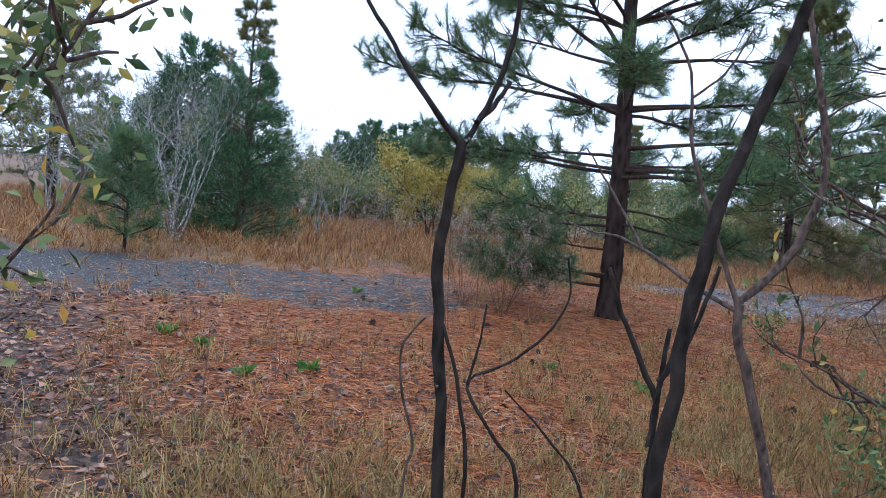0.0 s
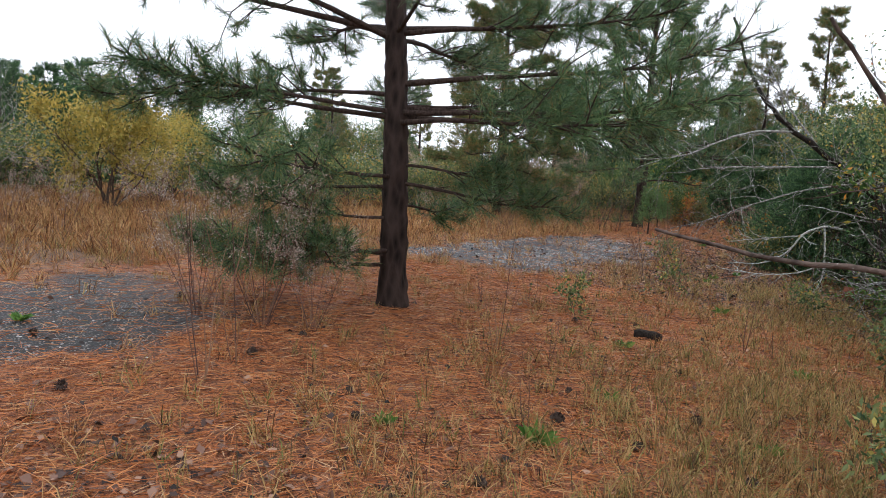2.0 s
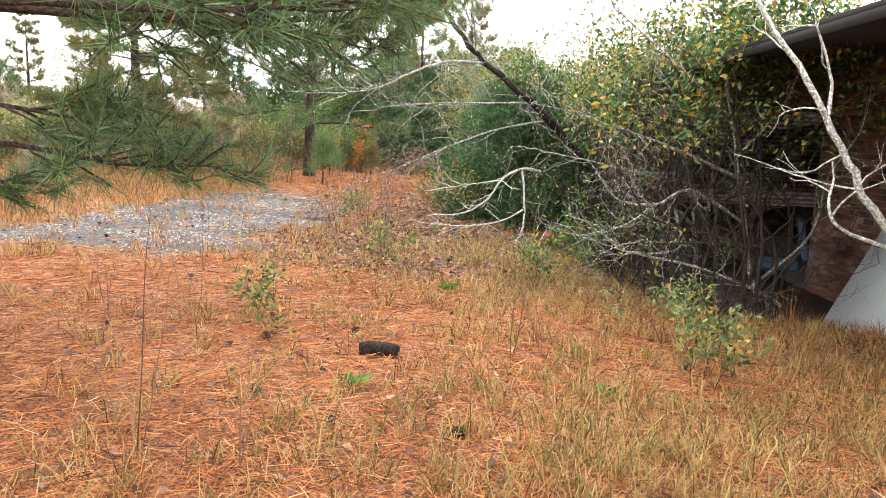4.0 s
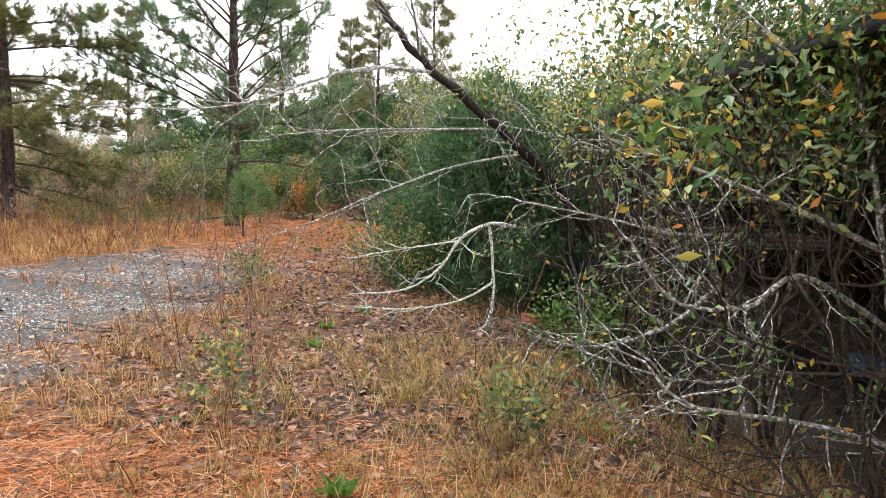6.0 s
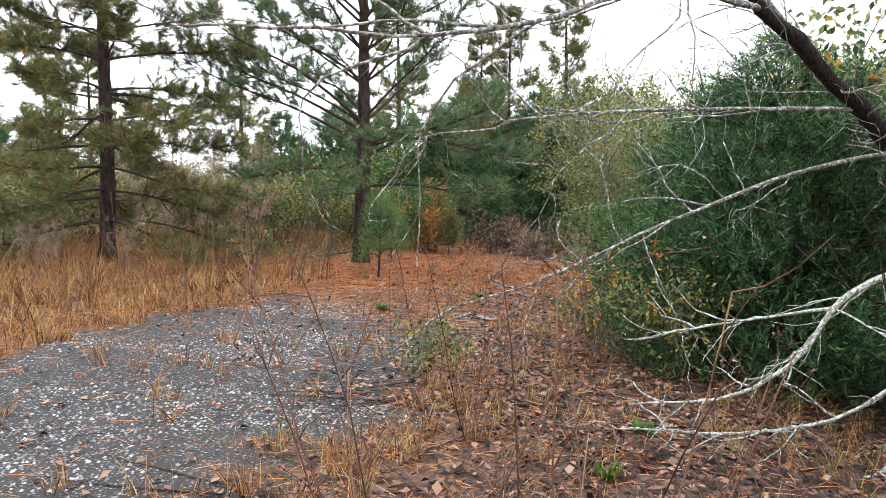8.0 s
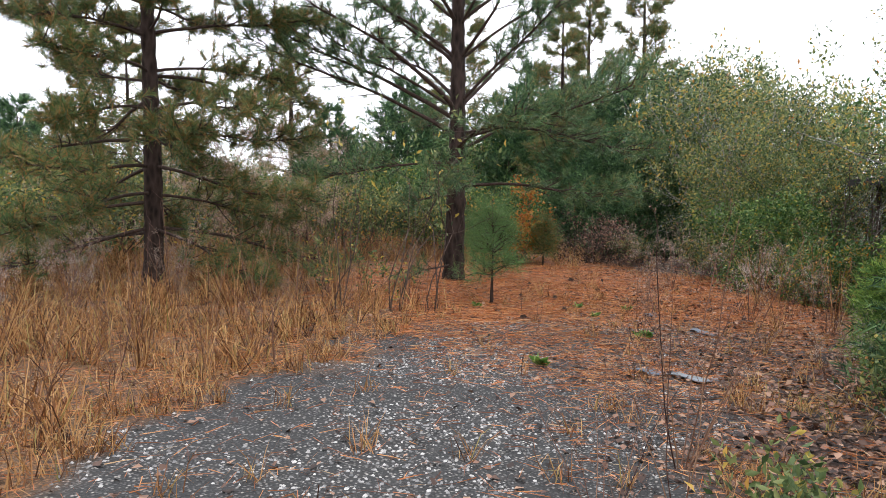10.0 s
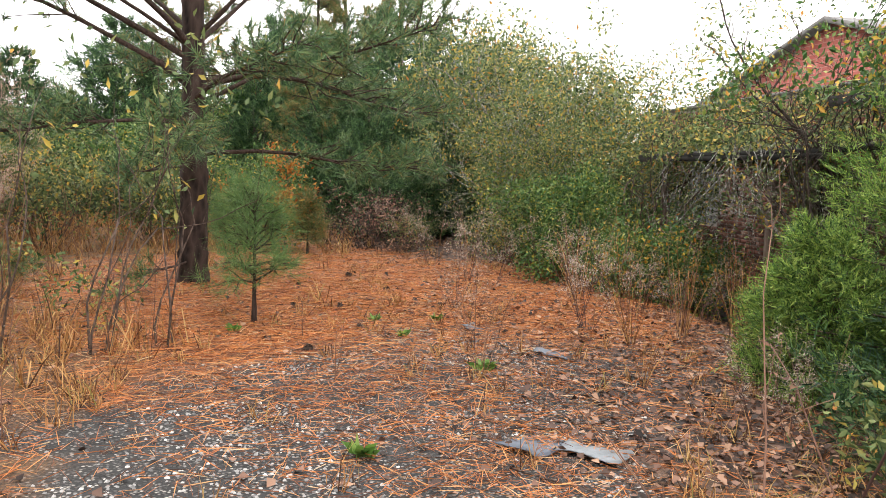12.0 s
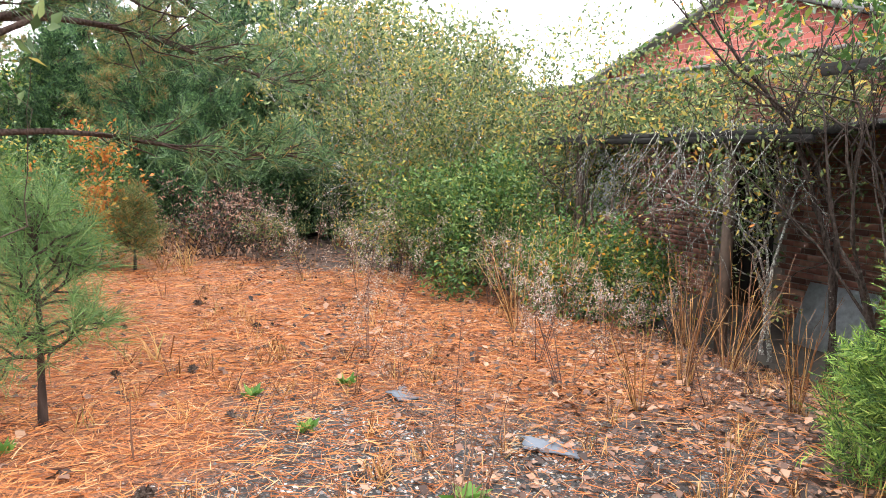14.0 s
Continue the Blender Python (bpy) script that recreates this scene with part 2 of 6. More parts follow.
# ---- plan of the ground ----
BO, BU, BN = np.array([10.6, 5.9]), np.array([0.8, 0.6]), np.array([-0.6, 0.8])  # foot of the brick wall, along it, out from it


def wall_uv(x, y):
    dx, dy = np.asarray(x) - BO[0], np.asarray(y) - BO[1]
    return dx * BU[0] + dy * BU[1], dx * BN[0] + dy * BN[1]


def wpt(u, n, z=0.0):
    p = BO + BU * u + BN * n
    return (p[0], p[1], z)


def waves(x, y, f, s):
    return np.sin(x * f + s) * np.cos(y * f * 1.3 + 2 * s) + 0.5 * np.sin(x * f * 2.3 + y * f * 1.7 + 3 * s)


def ground_z(x, y):
    x, y = np.asarray(x, float), np.asarray(y, float)
    u, n = wall_uv(x, y)
    z = -0.5 * (1 - smooth_step(1.5, 4.4, n)) * smooth_step(-3.2, 0.2, u)
    z = z + 0.12 + 0.04 * (np.clip(n, 0.5, 9.2) - 5)  # the land rises gently away from the house
    z = z + 0.018 * waves(x, y, 0.9, 1.0) + 0.010 * waves(x, y, 3.1, 2.0) * (1 - road_mask(x, y))
    far = np.maximum(0, np.hypot(x - 6, y - 10) - 26)
    return z + 0.02 * far * (far < 60) * 0.3 + 0.36 * (far >= 60)


ROAD = np.array([(-40, 7.2), (-8, 8.0), (-3.5, 8.2), (-0.8, 8.8), (2.5, 10.8), (5.5, 12.6), (8.4, 14.1), (10.6, 15.0), (12.2, 15.0)])


def road_dist(x, y):
    x, y = np.asarray(x, float), np.asarray(y, float)
    best = np.full(x.shape, 1e9)
    for a, b in zip(ROAD[:-1], ROAD[1:]):
        ab = b - a
        s = np.clip(((x - a[0]) * ab[0] + (y - a[1]) * ab[1]) / (ab @ ab), 0, 1)
        best = np.minimum(best, np.hypot(x - a[0] - s * ab[0], y - a[1] - s * ab[1]))
    return best


def road_mask(x, y):
    """1 on bare asphalt, 0 off it."""
    e = road_dist(x, y) + 0.26 * waves(np.asarray(x), np.asarray(y), 1.7, 0.5) + 0.16 * waves(np.asarray(x), np.asarray(y), 5.3, 1.5)
    cover = np.exp(-(((np.asarray(x) - 2.4) / 2.6) ** 2 + ((np.asarray(y) - 10.2) / 3.0) ** 2) * 1.2)
    return (1 - smooth_step(1.15, 1.6, e)) * (1 - smooth_step(0.25, 0.6, cover))


def straw_mask(x, y):
    """Pine straw under the pines."""
    x, y = np.asarray(x, float), np.asarray(y, float)
    n = 0.25 * waves(x, y, 1.1, 4.0) + 0.15 * waves(x, y, 2.9, 7.0)
    a = 1 - smooth_step(3.6, 5.4, np.hypot(x - 2.0, (y - 7.2) * 0.9) + n)
    b = 1 - smooth_step(2.6, 4.0, np.hypot(x - 14.3, (y - 17.6)) + n)
    c = 1 - smooth_step(0.9, 1.7, np.abs((x - 12.2) * 0.55 - (y - 16.35) * 0.83) + n) * 1.0
    c = c * (x > 10.2) * (x < 18) * 0.8
    return np.clip(np.maximum(np.maximum(a, b), c), 0, 1)


def litter_mask(x, y):
    """Dark leaf litter between the asphalt and the building."""
    x, y = np.asarray(x, float), np.asarray(y, float)
    u, n = wall_uv(x, y)
    m = smooth_step(-3.0, -1.0, u) * (1 - smooth_step(5.8, 7.2, n + 0.4 * waves(x, y, 1.3, 3.0)))
    left = 1 - smooth_step(1.6, 2.6, np.hypot((x + 2.4) * 0.62, y - 4.9) + 0.3 * waves(x, y, 1.9, 6.0))
    return np.clip(np.maximum(m, left), 0, 1)


# ---- ground ----
def build_ground():
    def axis(a, b, step, far):
        fine = np.arange(a, b + 1e-6, step)
        out, s = [], step
        p = b
        while p < far:
            s *= 1.35
            p += s
            out.append(p)
        out = np.array(out)
        return np.concatenate([(a + b) - out[::-1], fine, out])

    xs, ys = axis(-9, 22, 0.1, 420), axis(-3, 27, 0.1, 420)
    X, Y = np.meshgrid(xs, ys, indexing="ij")
    Z = ground_z(X, Y)
    g = Geo()
    nx, ny = X.shape
    i, j = np.meshgrid(np.arange(nx - 1), np.arange(ny - 1), indexing="ij")
    quads = np.stack([i * ny + j, (i + 1) * ny + j, (i + 1) * ny + j + 1, i * ny + j + 1], -1).reshape(-1, 4)
    g.add(np.stack([X, Y, Z], -1), None, quads)
    m, t, b = node_mat("forest_ground")
    at = t.nodes.new("ShaderNodeAttribute")
    at.attribute_name = "cover"
    sp = t.nodes.new("ShaderNodeSeparateColor")
    t.links.new(at.outputs["Color"], sp.inputs[0])
    pos = t.nodes.new("ShaderNodeTexCoord").outputs["Object"]
    fine, mid, big = noise_node(t, 55, 5, 0.7, pos), noise_node(t, 9, 5, 0.6, pos), noise_node(t, 1.2, 3, 0.5, pos)
    grass = ramp_node(t, fine, [(0.36, (0.010, 0.006, 0.004)), (0.5, (0.085, 0.04, 0.018)), (0.64, (0.32, 0.16, 0.065))])
    straw = ramp_node(t, fine, [(0.36, (0.025, 0.011, 0.007)), (0.5, (0.19, 0.07, 0.03)), (0.64, (0.47, 0.20, 0.085))])
    litter = ramp_node(t, mid, [(0.36, (0.012, 0.009, 0.008)), (0.52, (0.075, 0.045, 0.033)), (0.68, (0.24, 0.14, 0.10))])
    vor = t.nodes.new("ShaderNodeTexVoronoi")
    vor.inputs["Scale"].default_value = 55
    t.links.new(pos, vor.inputs["Vector"])
    stone = ramp_node(t, vor.outputs["Color"], [(0.2, (0.04, 0.039, 0.037)), (0.55, (0.12, 0.115, 0.11)), (0.85, (0.42, 0.39, 0.35))])
    tar = mix_node(t, ramp_node(t, vor.outputs["Distance"], [(0.25, (0, 0, 0)), (0.5, (1, 1, 1))]), stone, (0.022, 0.022, 0.022))
    tar = mix_node(t, ramp_node(t, mid, [(0.52, (0, 0, 0)), (0.75, (0.8, 0.8, 0.8))]), tar, (0.045, 0.04, 0.038))
    col = mix_node(t, ramp_node(t, big, [(0.35, (0, 0, 0)), (0.7, (1, 1, 1))]), grass, mix_node(t, 0.4, grass, (0.24, 0.14, 0.045)))
    col = mix_node(t, sp.outputs[1], col, litter)
    col = mix_node(t, sp.outputs[0], col, straw)
    col = mix_node(t, sp.outputs[2], col, tar)
    t.links.new(col, b.inputs["Base Color"])
    b.inputs["Roughness"].default_value = 0.85
    h = mix_node(t, sp.outputs[2], mix_node(t, 0.5, fine, mid), ramp_node(t, vor.outputs["Distance"], [(0.0, (1, 1, 1)), (0.6, (0, 0, 0))]))
    bump_node(t, b, h, 0.8, 0.012)
    ob = tagged(new("ground", g.mesh("ground", m, True)), "uneven ground of dry grass, pine straw, leaf litter and old gravelly asphalt", "ground", kind="structure")
    ca = ob.data.color_attributes.new("cover", "FLOAT_COLOR", "POINT")
    c = np.ones((X.size, 4), np.float32)
    c[:, 0], c[:, 1], c[:, 2] = straw_mask(X, Y).ravel(), litter_mask(X, Y).ravel(), road_mask(X, Y).ravel()
    ca.data.foreach_set("color", c.ravel())
    return ob


build_ground()


def scatter(count, x0, x1, y0, y1, density):
    """Random ground points, kept by a density of 0 to 1."""
    x, y = rng.uniform(x0, x1, count), rng.uniform(y0, y1, count)
    k = rng.uniform(0, 1, count) < density(x, y)
    x, y = x[k], y[k]
    return np.stack([x, y, ground_z(x, y)], 1)


def flat_dirs(n, lift=0.12):
    a = rng.uniform(0, 2 * np.pi, n)
    return np.stack([np.cos(a), np.sin(a), rng.normal(0, lift, n)], 1)


def near_path(x, y, reach=5.0):
    """1 close to the line walked, falling off with distance; only thins small ground cover."""
    line = np.array([(0, 1), (0.2, 4), (4.2, 7), (6.3, 11.8), (9.5, 14.5), (13, 15.5)])
    best = np.full(np.shape(x), 1e9)
    for a, b in zip(line[:-1], line[1:]):
        ab = b - a
        s = np.clip(((x - a[0]) * ab[0] + (y - a[1]) * ab[1]) / (ab @ ab), 0, 1)
        best = np.minimum(best, np.hypot(x - a[0] - s * ab[0], y - a[1] - s * ab[1]))
    return np.clip(1.15 - best / reach, 0.06, 1)


def stuff(name, geo, mat, label, category):
    return tagged(new(name, geo.mesh(name, mat)), label, category, kind="stuff")


def build_cover():
    # fallen pine needles, long and bent, in bundles
    g = Geo()
    p = scatter(880000, -4, 19, 1, 22, lambda x, y: straw_mask(x, y) * near_path(x, y, 7) * (0.95 - 0.75 * road_mask(x, y)) + 0.05 * road_mask(x, y) + 0.34 * near_path(x, y, 5) * (1 - road_mask(x, y)) + 0.45 * road_mask(x, y) * smooth_step(8.8, 11.5, x))
    p[:, 2] += rng.uniform(0.004, 0.03, len(p))
    blades(g, p, flat_dirs(len(p), 0.10), rng.uniform(0.08, 0.20, len(p)), rng.uniform(0.0025, 0.005, len(p)), rng.uniform(0.0, 0.12, len(p)), 2)
    stuff("pine_straw", g, M_straw, "orange fallen pine needles strewn thickly on the ground", "pine straw")
    # dead leaves
    g = Geo()
    p = scatter(430000, -7, 20, 1, 20, lambda x, y: np.clip(litter_mask(x, y) * 0.9 + 0.10, 0, 1) * near_path(x, y, 6) * (1 - 0.5 * road_mask(x, y)) * (1 - 0.55 * straw_mask(x, y)))
    p[:, 2] += rng.uniform(0.004, 0.025, len(p))
    d = flat_dirs(len(p), 0.25)
    n = len(p)
    L = rng.uniform(0.025, 0.06, n)
    side = unit(np.cross(d, np.array([0, 0, 1.0]) + rng.normal(0, 0.3, (n, 3))))
    w = (L * rng.uniform(0.3, 0.5, n))[:, None]
    up = np.array([0, 0, 1.0]) * w * rng.uniform(0.1, 0.7, (n, 1))
    v = np.stack([p, p + d * L[:, None] * 0.5 - side * w + up, p + d * L[:, None] + up * 0.5, p + d * L[:, None] * 0.5 + side * w + up], 1)
    k = np.arange(n)[:, None] * 4
    g.add(v, np.concatenate([k + np.array([0, 1, 2]), k + np.array([0, 2, 3])]))
    stuff("leaf_litter", g, M_litter, "curled dead brown leaves lying damp on the soil", "leaf litter")
    # exposed stones of the old asphalt
    g = Geo()
    p = scatter(150000, -7, 13, 5, 17.5, lambda x, y: road_mask(x, y) * near_path(x, y, 4) * (0.55 + 0.45 * np.sign(waves(x, y, 2.1, 9.0))))
    n = len(p)
    r = rng.uniform(0.005, 0.014, n)[:, None, None]
    octa = np.array([(1, 0, 0), (0, 1, 0), (-1, 0, 0), (0, -1, 0), (0, 0, 0.7)])
    v = p[:, None] + octa[None] * r * rng.uniform(0.6, 1.3, (n, 5, 1))
    k = np.arange(n)[:, None] * 5
    g.add(v, np.concatenate([k + np.array(f) for f in ((0, 1, 4), (1, 2, 4), (2, 3, 4), (3, 0, 4))]))
    stuff("asphalt_stones", g, M_stone, "pale worn stones set in old dark asphalt", "gravel")

    # grass
    def grass(name, mat, count, dens, h0, h1, w, label, region=(-14, 24, 1, 30)):
        g = Geo()
        c = scatter(count, *region, dens)
        per = 16
        base = np.repeat(c, per, 0) + np.concatenate([rng.normal(0, 0.035, (len(c) * per, 2)), np.zeros((len(c) * per, 1))], 1)
        d = np.stack([rng.normal(0, 0.42, len(base)), rng.normal(0, 0.42, len(base)), np.ones(len(base))], 1)
        blades(g, base, d, rng.uniform(h0, h1, len(base)), w, rng.uniform(0.2, 1.4, len(base)), 2)
        stuff(name, g, mat, label, "grass")

    def patchy(x, y):
        return np.clip(0.5 + 0.5 * waves(x, y, 1.6, 11.0), 0, 1)

    def field(x, y):
        return (1 - straw_mask(x, y) * 0.93) * (1 - litter_mask(x, y) * 0.85) * (1 - road_mask(x, y) * 0.97)

    grass("short_dry_grass", M_grass_dry, 46000, lambda x, y: np.maximum(field(x, y), 0.10) * (0.6 + 0.5 * patchy(x, y) + 0.8 * np.exp(-((road_dist(x, y) - 1.5) / 0.35) ** 2)) * np.clip(1.0 - np.hypot(x - 6, y - 11) / 24, 0.2, 1), 0.07, 0.26, 0.0055, "tangled tan and orange dry grass")
    grass("half_green_grass", M_grass_green, 46000, lambda x, y: np.clip(0.6 * np.exp(-((x - 4.2) ** 2 + (y - 4.8) ** 2) / 4) + 0.9 * np.exp(-(((x + 0.6) / 2.6) ** 2 + ((y - 2.7) / 0.9) ** 2)) + 0.5 * np.exp(-((x - 2.6) ** 2 + (y - 4.4) ** 2) / 3.0) + 0.45 * np.exp(-((x - 7.5) ** 2 + (y - 8.3) ** 2) / 3.0) + 0.035, 0, 1) * (0.3 + 0.7 * patchy(x, y)) * (1 - road_mask(x, y)), 0.07, 0.24, 0.005, "thin half-green grass bleached at the tips", (-5, 12, 1, 14))
    grass("tall_dry_grass", M_grass_dry, 19000, lambda x, y: field(x, y) * smooth_step(0.2, 0.8, patchy(x, y)) * smooth_step(1.4, 2.4, road_dist(x, y)) * (((y > 10.5) & (y - 9.5 > 0.55 * x)) | (wall_uv(x, y)[1] < 4.5) & (x > 12)) * (near_path(x, y, 1.0) < 0.3), 0.22, 0.5, 0.009, "tall dry orange grass in the clearing")


M_stone, _t, _b = node_mat("worn_stones")
_g = _t.nodes.new("ShaderNodeNewGeometry")
_t.links.new(ramp_node(_t, _g.outputs["Random Per Island"], [(0.0, (0.10, 0.10, 0.10)), (0.6, (0.30, 0.29, 0.28)), (1.0, (0.55, 0.53, 0.50))]), _b.inputs["Base Color"])
_b.inputs["Roughness"].default_value = 0.7
build_cover()


# ---- pines ----
def pine_limb(wood, cen, dirs, p0, az, length, elev, droop, r0, twigs, reach=0.35, light=False):
    d = np.array([math.cos(az) * math.cos(elev), math.sin(az) * math.cos(elev), math.sin(elev)])
    pts = [np.asarray(p0, float)]
    steps = 8
    side = np.array([-math.sin(az), math.cos(az), 0])
    for s in range(steps):
        d = unit(d + np.array([0, 0, -droop if s < steps * 0.55 else droop * 1.7]) / steps + side * rng.normal(0, 0.07) + np.array([0, 0, rng.normal(0, 0.05)]))
        pts.append(pts[-1] + d * length / steps)
    pts = np.array(pts)
    tube(wood, pts, np.linspace(r0, 0.005, len(pts)), 4 if light else 6)
    cen.append(pts[-1])
    dirs.append(d)
    for k in range(twigs):
        s = reach + (1 - reach) * (k + rng.uniform(0, 1)) / twigs
        f = s * steps
        i = min(int(f), steps - 1)
        q = pts[i] + (pts[i + 1] - pts[i]) * (f - i)
        td = unit(pts[i + 1] - pts[i])
        sgn = 1 if k % 2 else -1
        tdir = unit(td * rng.uniform(0.3, 1.0) + side * sgn * rng.uniform(0.2, 1.0) + np.array([0, 0, rng.uniform(-0.45, 0.55)]))
        L = (0.16 + length * rng.uniform(0.04, 0.17)) * (1.35 - s * 0.7)
        tp, td2 = wander(q, tdir, L, 3, 0.2, 0.06)
        tube(wood, tp, np.linspace(0.008, 0.0035, 4), 3 if light else 4, not light)
        cen.append(tp[-1])
        dirs.append(unit(td2 + np.array([0, 0, 0.25])))
        for m in range(rng.integers(0, 3)):
            sp, sd = wander(tp[rng.integers(1, 3)], unit(td2 + rng.normal(0, 0.7, 3) + np.array([0, 0, 0.15])), rng.uniform(0.10, 0.24), 2, 0.15, 0.1)
            if not light:
                tube(wood, sp, np.linspace(0.005, 0.003, 3), 3, False)
            cen.append(sp[-1])
            dirs.append(unit(sd + np.array([0, 0, 0.2])))


def pine(name, loc, label, height, r, limbs, needles, needle_len, needle_w, mat, lean=(0, 0), group="", limb_parts=True, back=0.09, dense=1.5):
    """limbs: (height on the trunk, azimuth, length, elevation, droop, twigs)."""
    root = thing(name, loc, label, "pine tree", group)
    g = Geo()
    n = 120 if limb_parts else 26
    z = np.linspace(-0.12, height, n)
    pts = np.stack([lean[0] * z + 0.02 * np.sin(z * 1.1), lean[1] * z + 0.02 * np.cos(z * 0.9), z], 1)
    rad = r * (1 - 0.93 * np.clip(z, 0, None) / height) + r * 0.32 * np.exp(-np.clip(z + 0.1, 0, None) / 0.16)
    rad *= 1 + rng.normal(0, 0.03, n)
    tube(g, pts, rad, 26 if limb_parts else 12)
    if limb_parts:  # plates of bark stand proud
        g.v[0] = g.v[0] + rng.normal(0, 0.035 * r, g.v[0].shape) * np.array([1, 1, 0.4])
    part("trunk", g, M_pine_bark, root, "furrowed dark red-brown bark", True)
    cen, dirs = [], []
    allwood = Geo()
    for h, az, L, el, dr, tw in limbs:
        w = Geo() if limb_parts else allwood
        p0 = (lean[0] * h, lean[1] * h, h)
        pine_limb(w, cen, dirs, p0, az, L, el, dr, 0.008 + 0.008 * L, int(tw * dense), light=not limb_parts)
        if limb_parts:
            part("limb", w, M_limb_bark, root, "", True)
    if not limb_parts:
        tagged(part("branchwork", allwood, M_limb_bark, root, "", True), kind="stuff")
    crown = Geo()
    tufts(crown, np.array(cen), np.array(dirs), needles, needle_len, needle_w, back)
    part("crown", crown, mat, root, "long green needles in brushes")
    return root


def whorls(z0, z1, step, len0, len1, el0, el1, twigs, per=4):
    out, z, k = [], z0, 0
    while z < z1:
        f = (z - z0) / (z1 - z0)
        for j in range(per):
            az = 2 * math.pi * (j / per) + k * 0.9 + rng.normal(0, 0.25)
            out.append((z + rng.uniform(-0.08, 0.08), az, (len0 + (len1 - len0) * f) * rng.uniform(0.75, 1.15), radians(el0 + (el1 - el0) * f), 0.35, twigs))
        z += step * rng.uniform(0.8, 1.2)
        k += 1
    return out


# the pine in the straw circle: limbs as they stand, then the top by whorls
A_ = math.radians
limbs_c = [
    (0.62, A_(172), 1.85, A_(-4), -0.2, 34), (0.75, A_(205), 1.7, A_(6), -0.1, 30), (0.7, A_(188), 1.3, A_(12), -0.2, 22), (1.05, A_(190), 1.3, A_(10), 0.1, 10),
    (1.35, A_(158), 1.7, A_(2), 0.1, 14), (1.45, A_(215), 1.9, A_(6), 0.2, 16), (1.55, A_(330), 1.3, A_(2), 0.2, 10), (1.2, A_(20), 1.0, A_(-5), 0.2, 6),
    (2.0, A_(168), 2.7, A_(4), 0.1, 30), (2.05, A_(195), 2.3, A_(4), 0.0, 24), (2.0, A_(310), 2.9, A_(2), 0.2, 20), (2.1, A_(335), 2.6, A_(5), 0.2, 16), (1.95, A_(285), 2.6, A_(3), 0.25, 14), (2.1, A_(0), 1.9, A_(8), 0.2, 20), (2.1, A_(70), 2.2, A_(6), 0.2, 18), (2.2, A_(120), 2.2, A_(8), 0.2, 18),
    (2.75, A_(165), 3.3, A_(14), 0.25, 36), (2.7, A_(200), 2.8, A_(12), 0.2, 28), (2.75, A_(320), 2.5, A_(12), 0.3, 18), (2.8, A_(350), 2.3, A_(14), 0.3, 16), (2.7, A_(40), 2.4, A_(12), 0.3, 20), (2.8, A_(95), 2.4, A_(14), 0.3, 20), (2.75, A_(265), 2.0, A_(14), 0.2, 22),
    (1.4, A_(-38), 1.6, A_(-4), 0.2, 12), (2.05, A_(-62), 2.8, A_(0), 0.25, 20), (2.3, A_(-42), 3.0, A_(4), 0.3, 20),
] + whorls(3.3, 7.6, 0.55, 2.7, 0.7, 20, 50, 22, 6)
limbs_c = [(h - 0.2, *rest) for h, *rest in limbs_c]
pine("pine_tree", (2.10, 8.82, float(ground_z(2.10, 8.82))), "tall dark pine with low spreading limbs standing in orange pine straw", 8.0, 0.138, limbs_c, 66, 0.20, 0.0045, M_needle, (-0.042, 0.01), back=0.17)
limbs_b = [
    (1.35, A_(-52), 2.6, A_(8), 0.5, 26), (1.25, A_(200), 1.3, A_(0), 0.3, 8), (0.25, A_(190), 0.9, A_(-6), -0.2, 3), (1.7, A_(150), 2.2, A_(-3), 0.3, 20), (1.75, A_(215), 2.0, A_(-2), 0.3, 16),
    (2.05, A_(150), 3.2, A_(36), 0.3, 26), (2.3, A_(138), 3.4, A_(34), 0.25, 28), (1.85, A_(-40), 2.7, A_(24), 0.3, 26), (2.1, A_(-30), 3.2, A_(20), 0.3, 28), (2.0, A_(-75), 2.8, A_(14), 0.35, 26), (1.9, A_(240), 2.2, A_(22), 0.3, 18), (2.0, A_(60), 2.6, A_(24), 0.3, 22),
] + whorls(2.5, 8.0, 0.5, 2.9, 0.7, 34, 58, 20, 5)
pine("pine_tree", (13.35, 18.83, float(ground_z(13.35, 18.83))), "open-crowned pine with bare dark lower trunk by a straw-covered drive", 8.4, 0.15, limbs_b, 46, 0.17, 0.0072, M_needle, (0.01, 0.0), dense=1.55, back=0.14)
limbs_a = whorls(0.75, 2.6, 0.36, 2.3, 2.3, -6, 4, 18, 4) + whorls(2.7, 7.8, 0.48, 2.2, 0.5, 12, 48, 18, 5)
pine("pine_tree", (9.75, 20.7, float(ground_z(9.75, 20.7))), "pine with partly browned needles in the dry grass", 8.2, 0.13, limbs_a, 60, 0.17, 0.0078, M_needle_rust, (0.0, 0.0), dense=1.8, back=0.14)


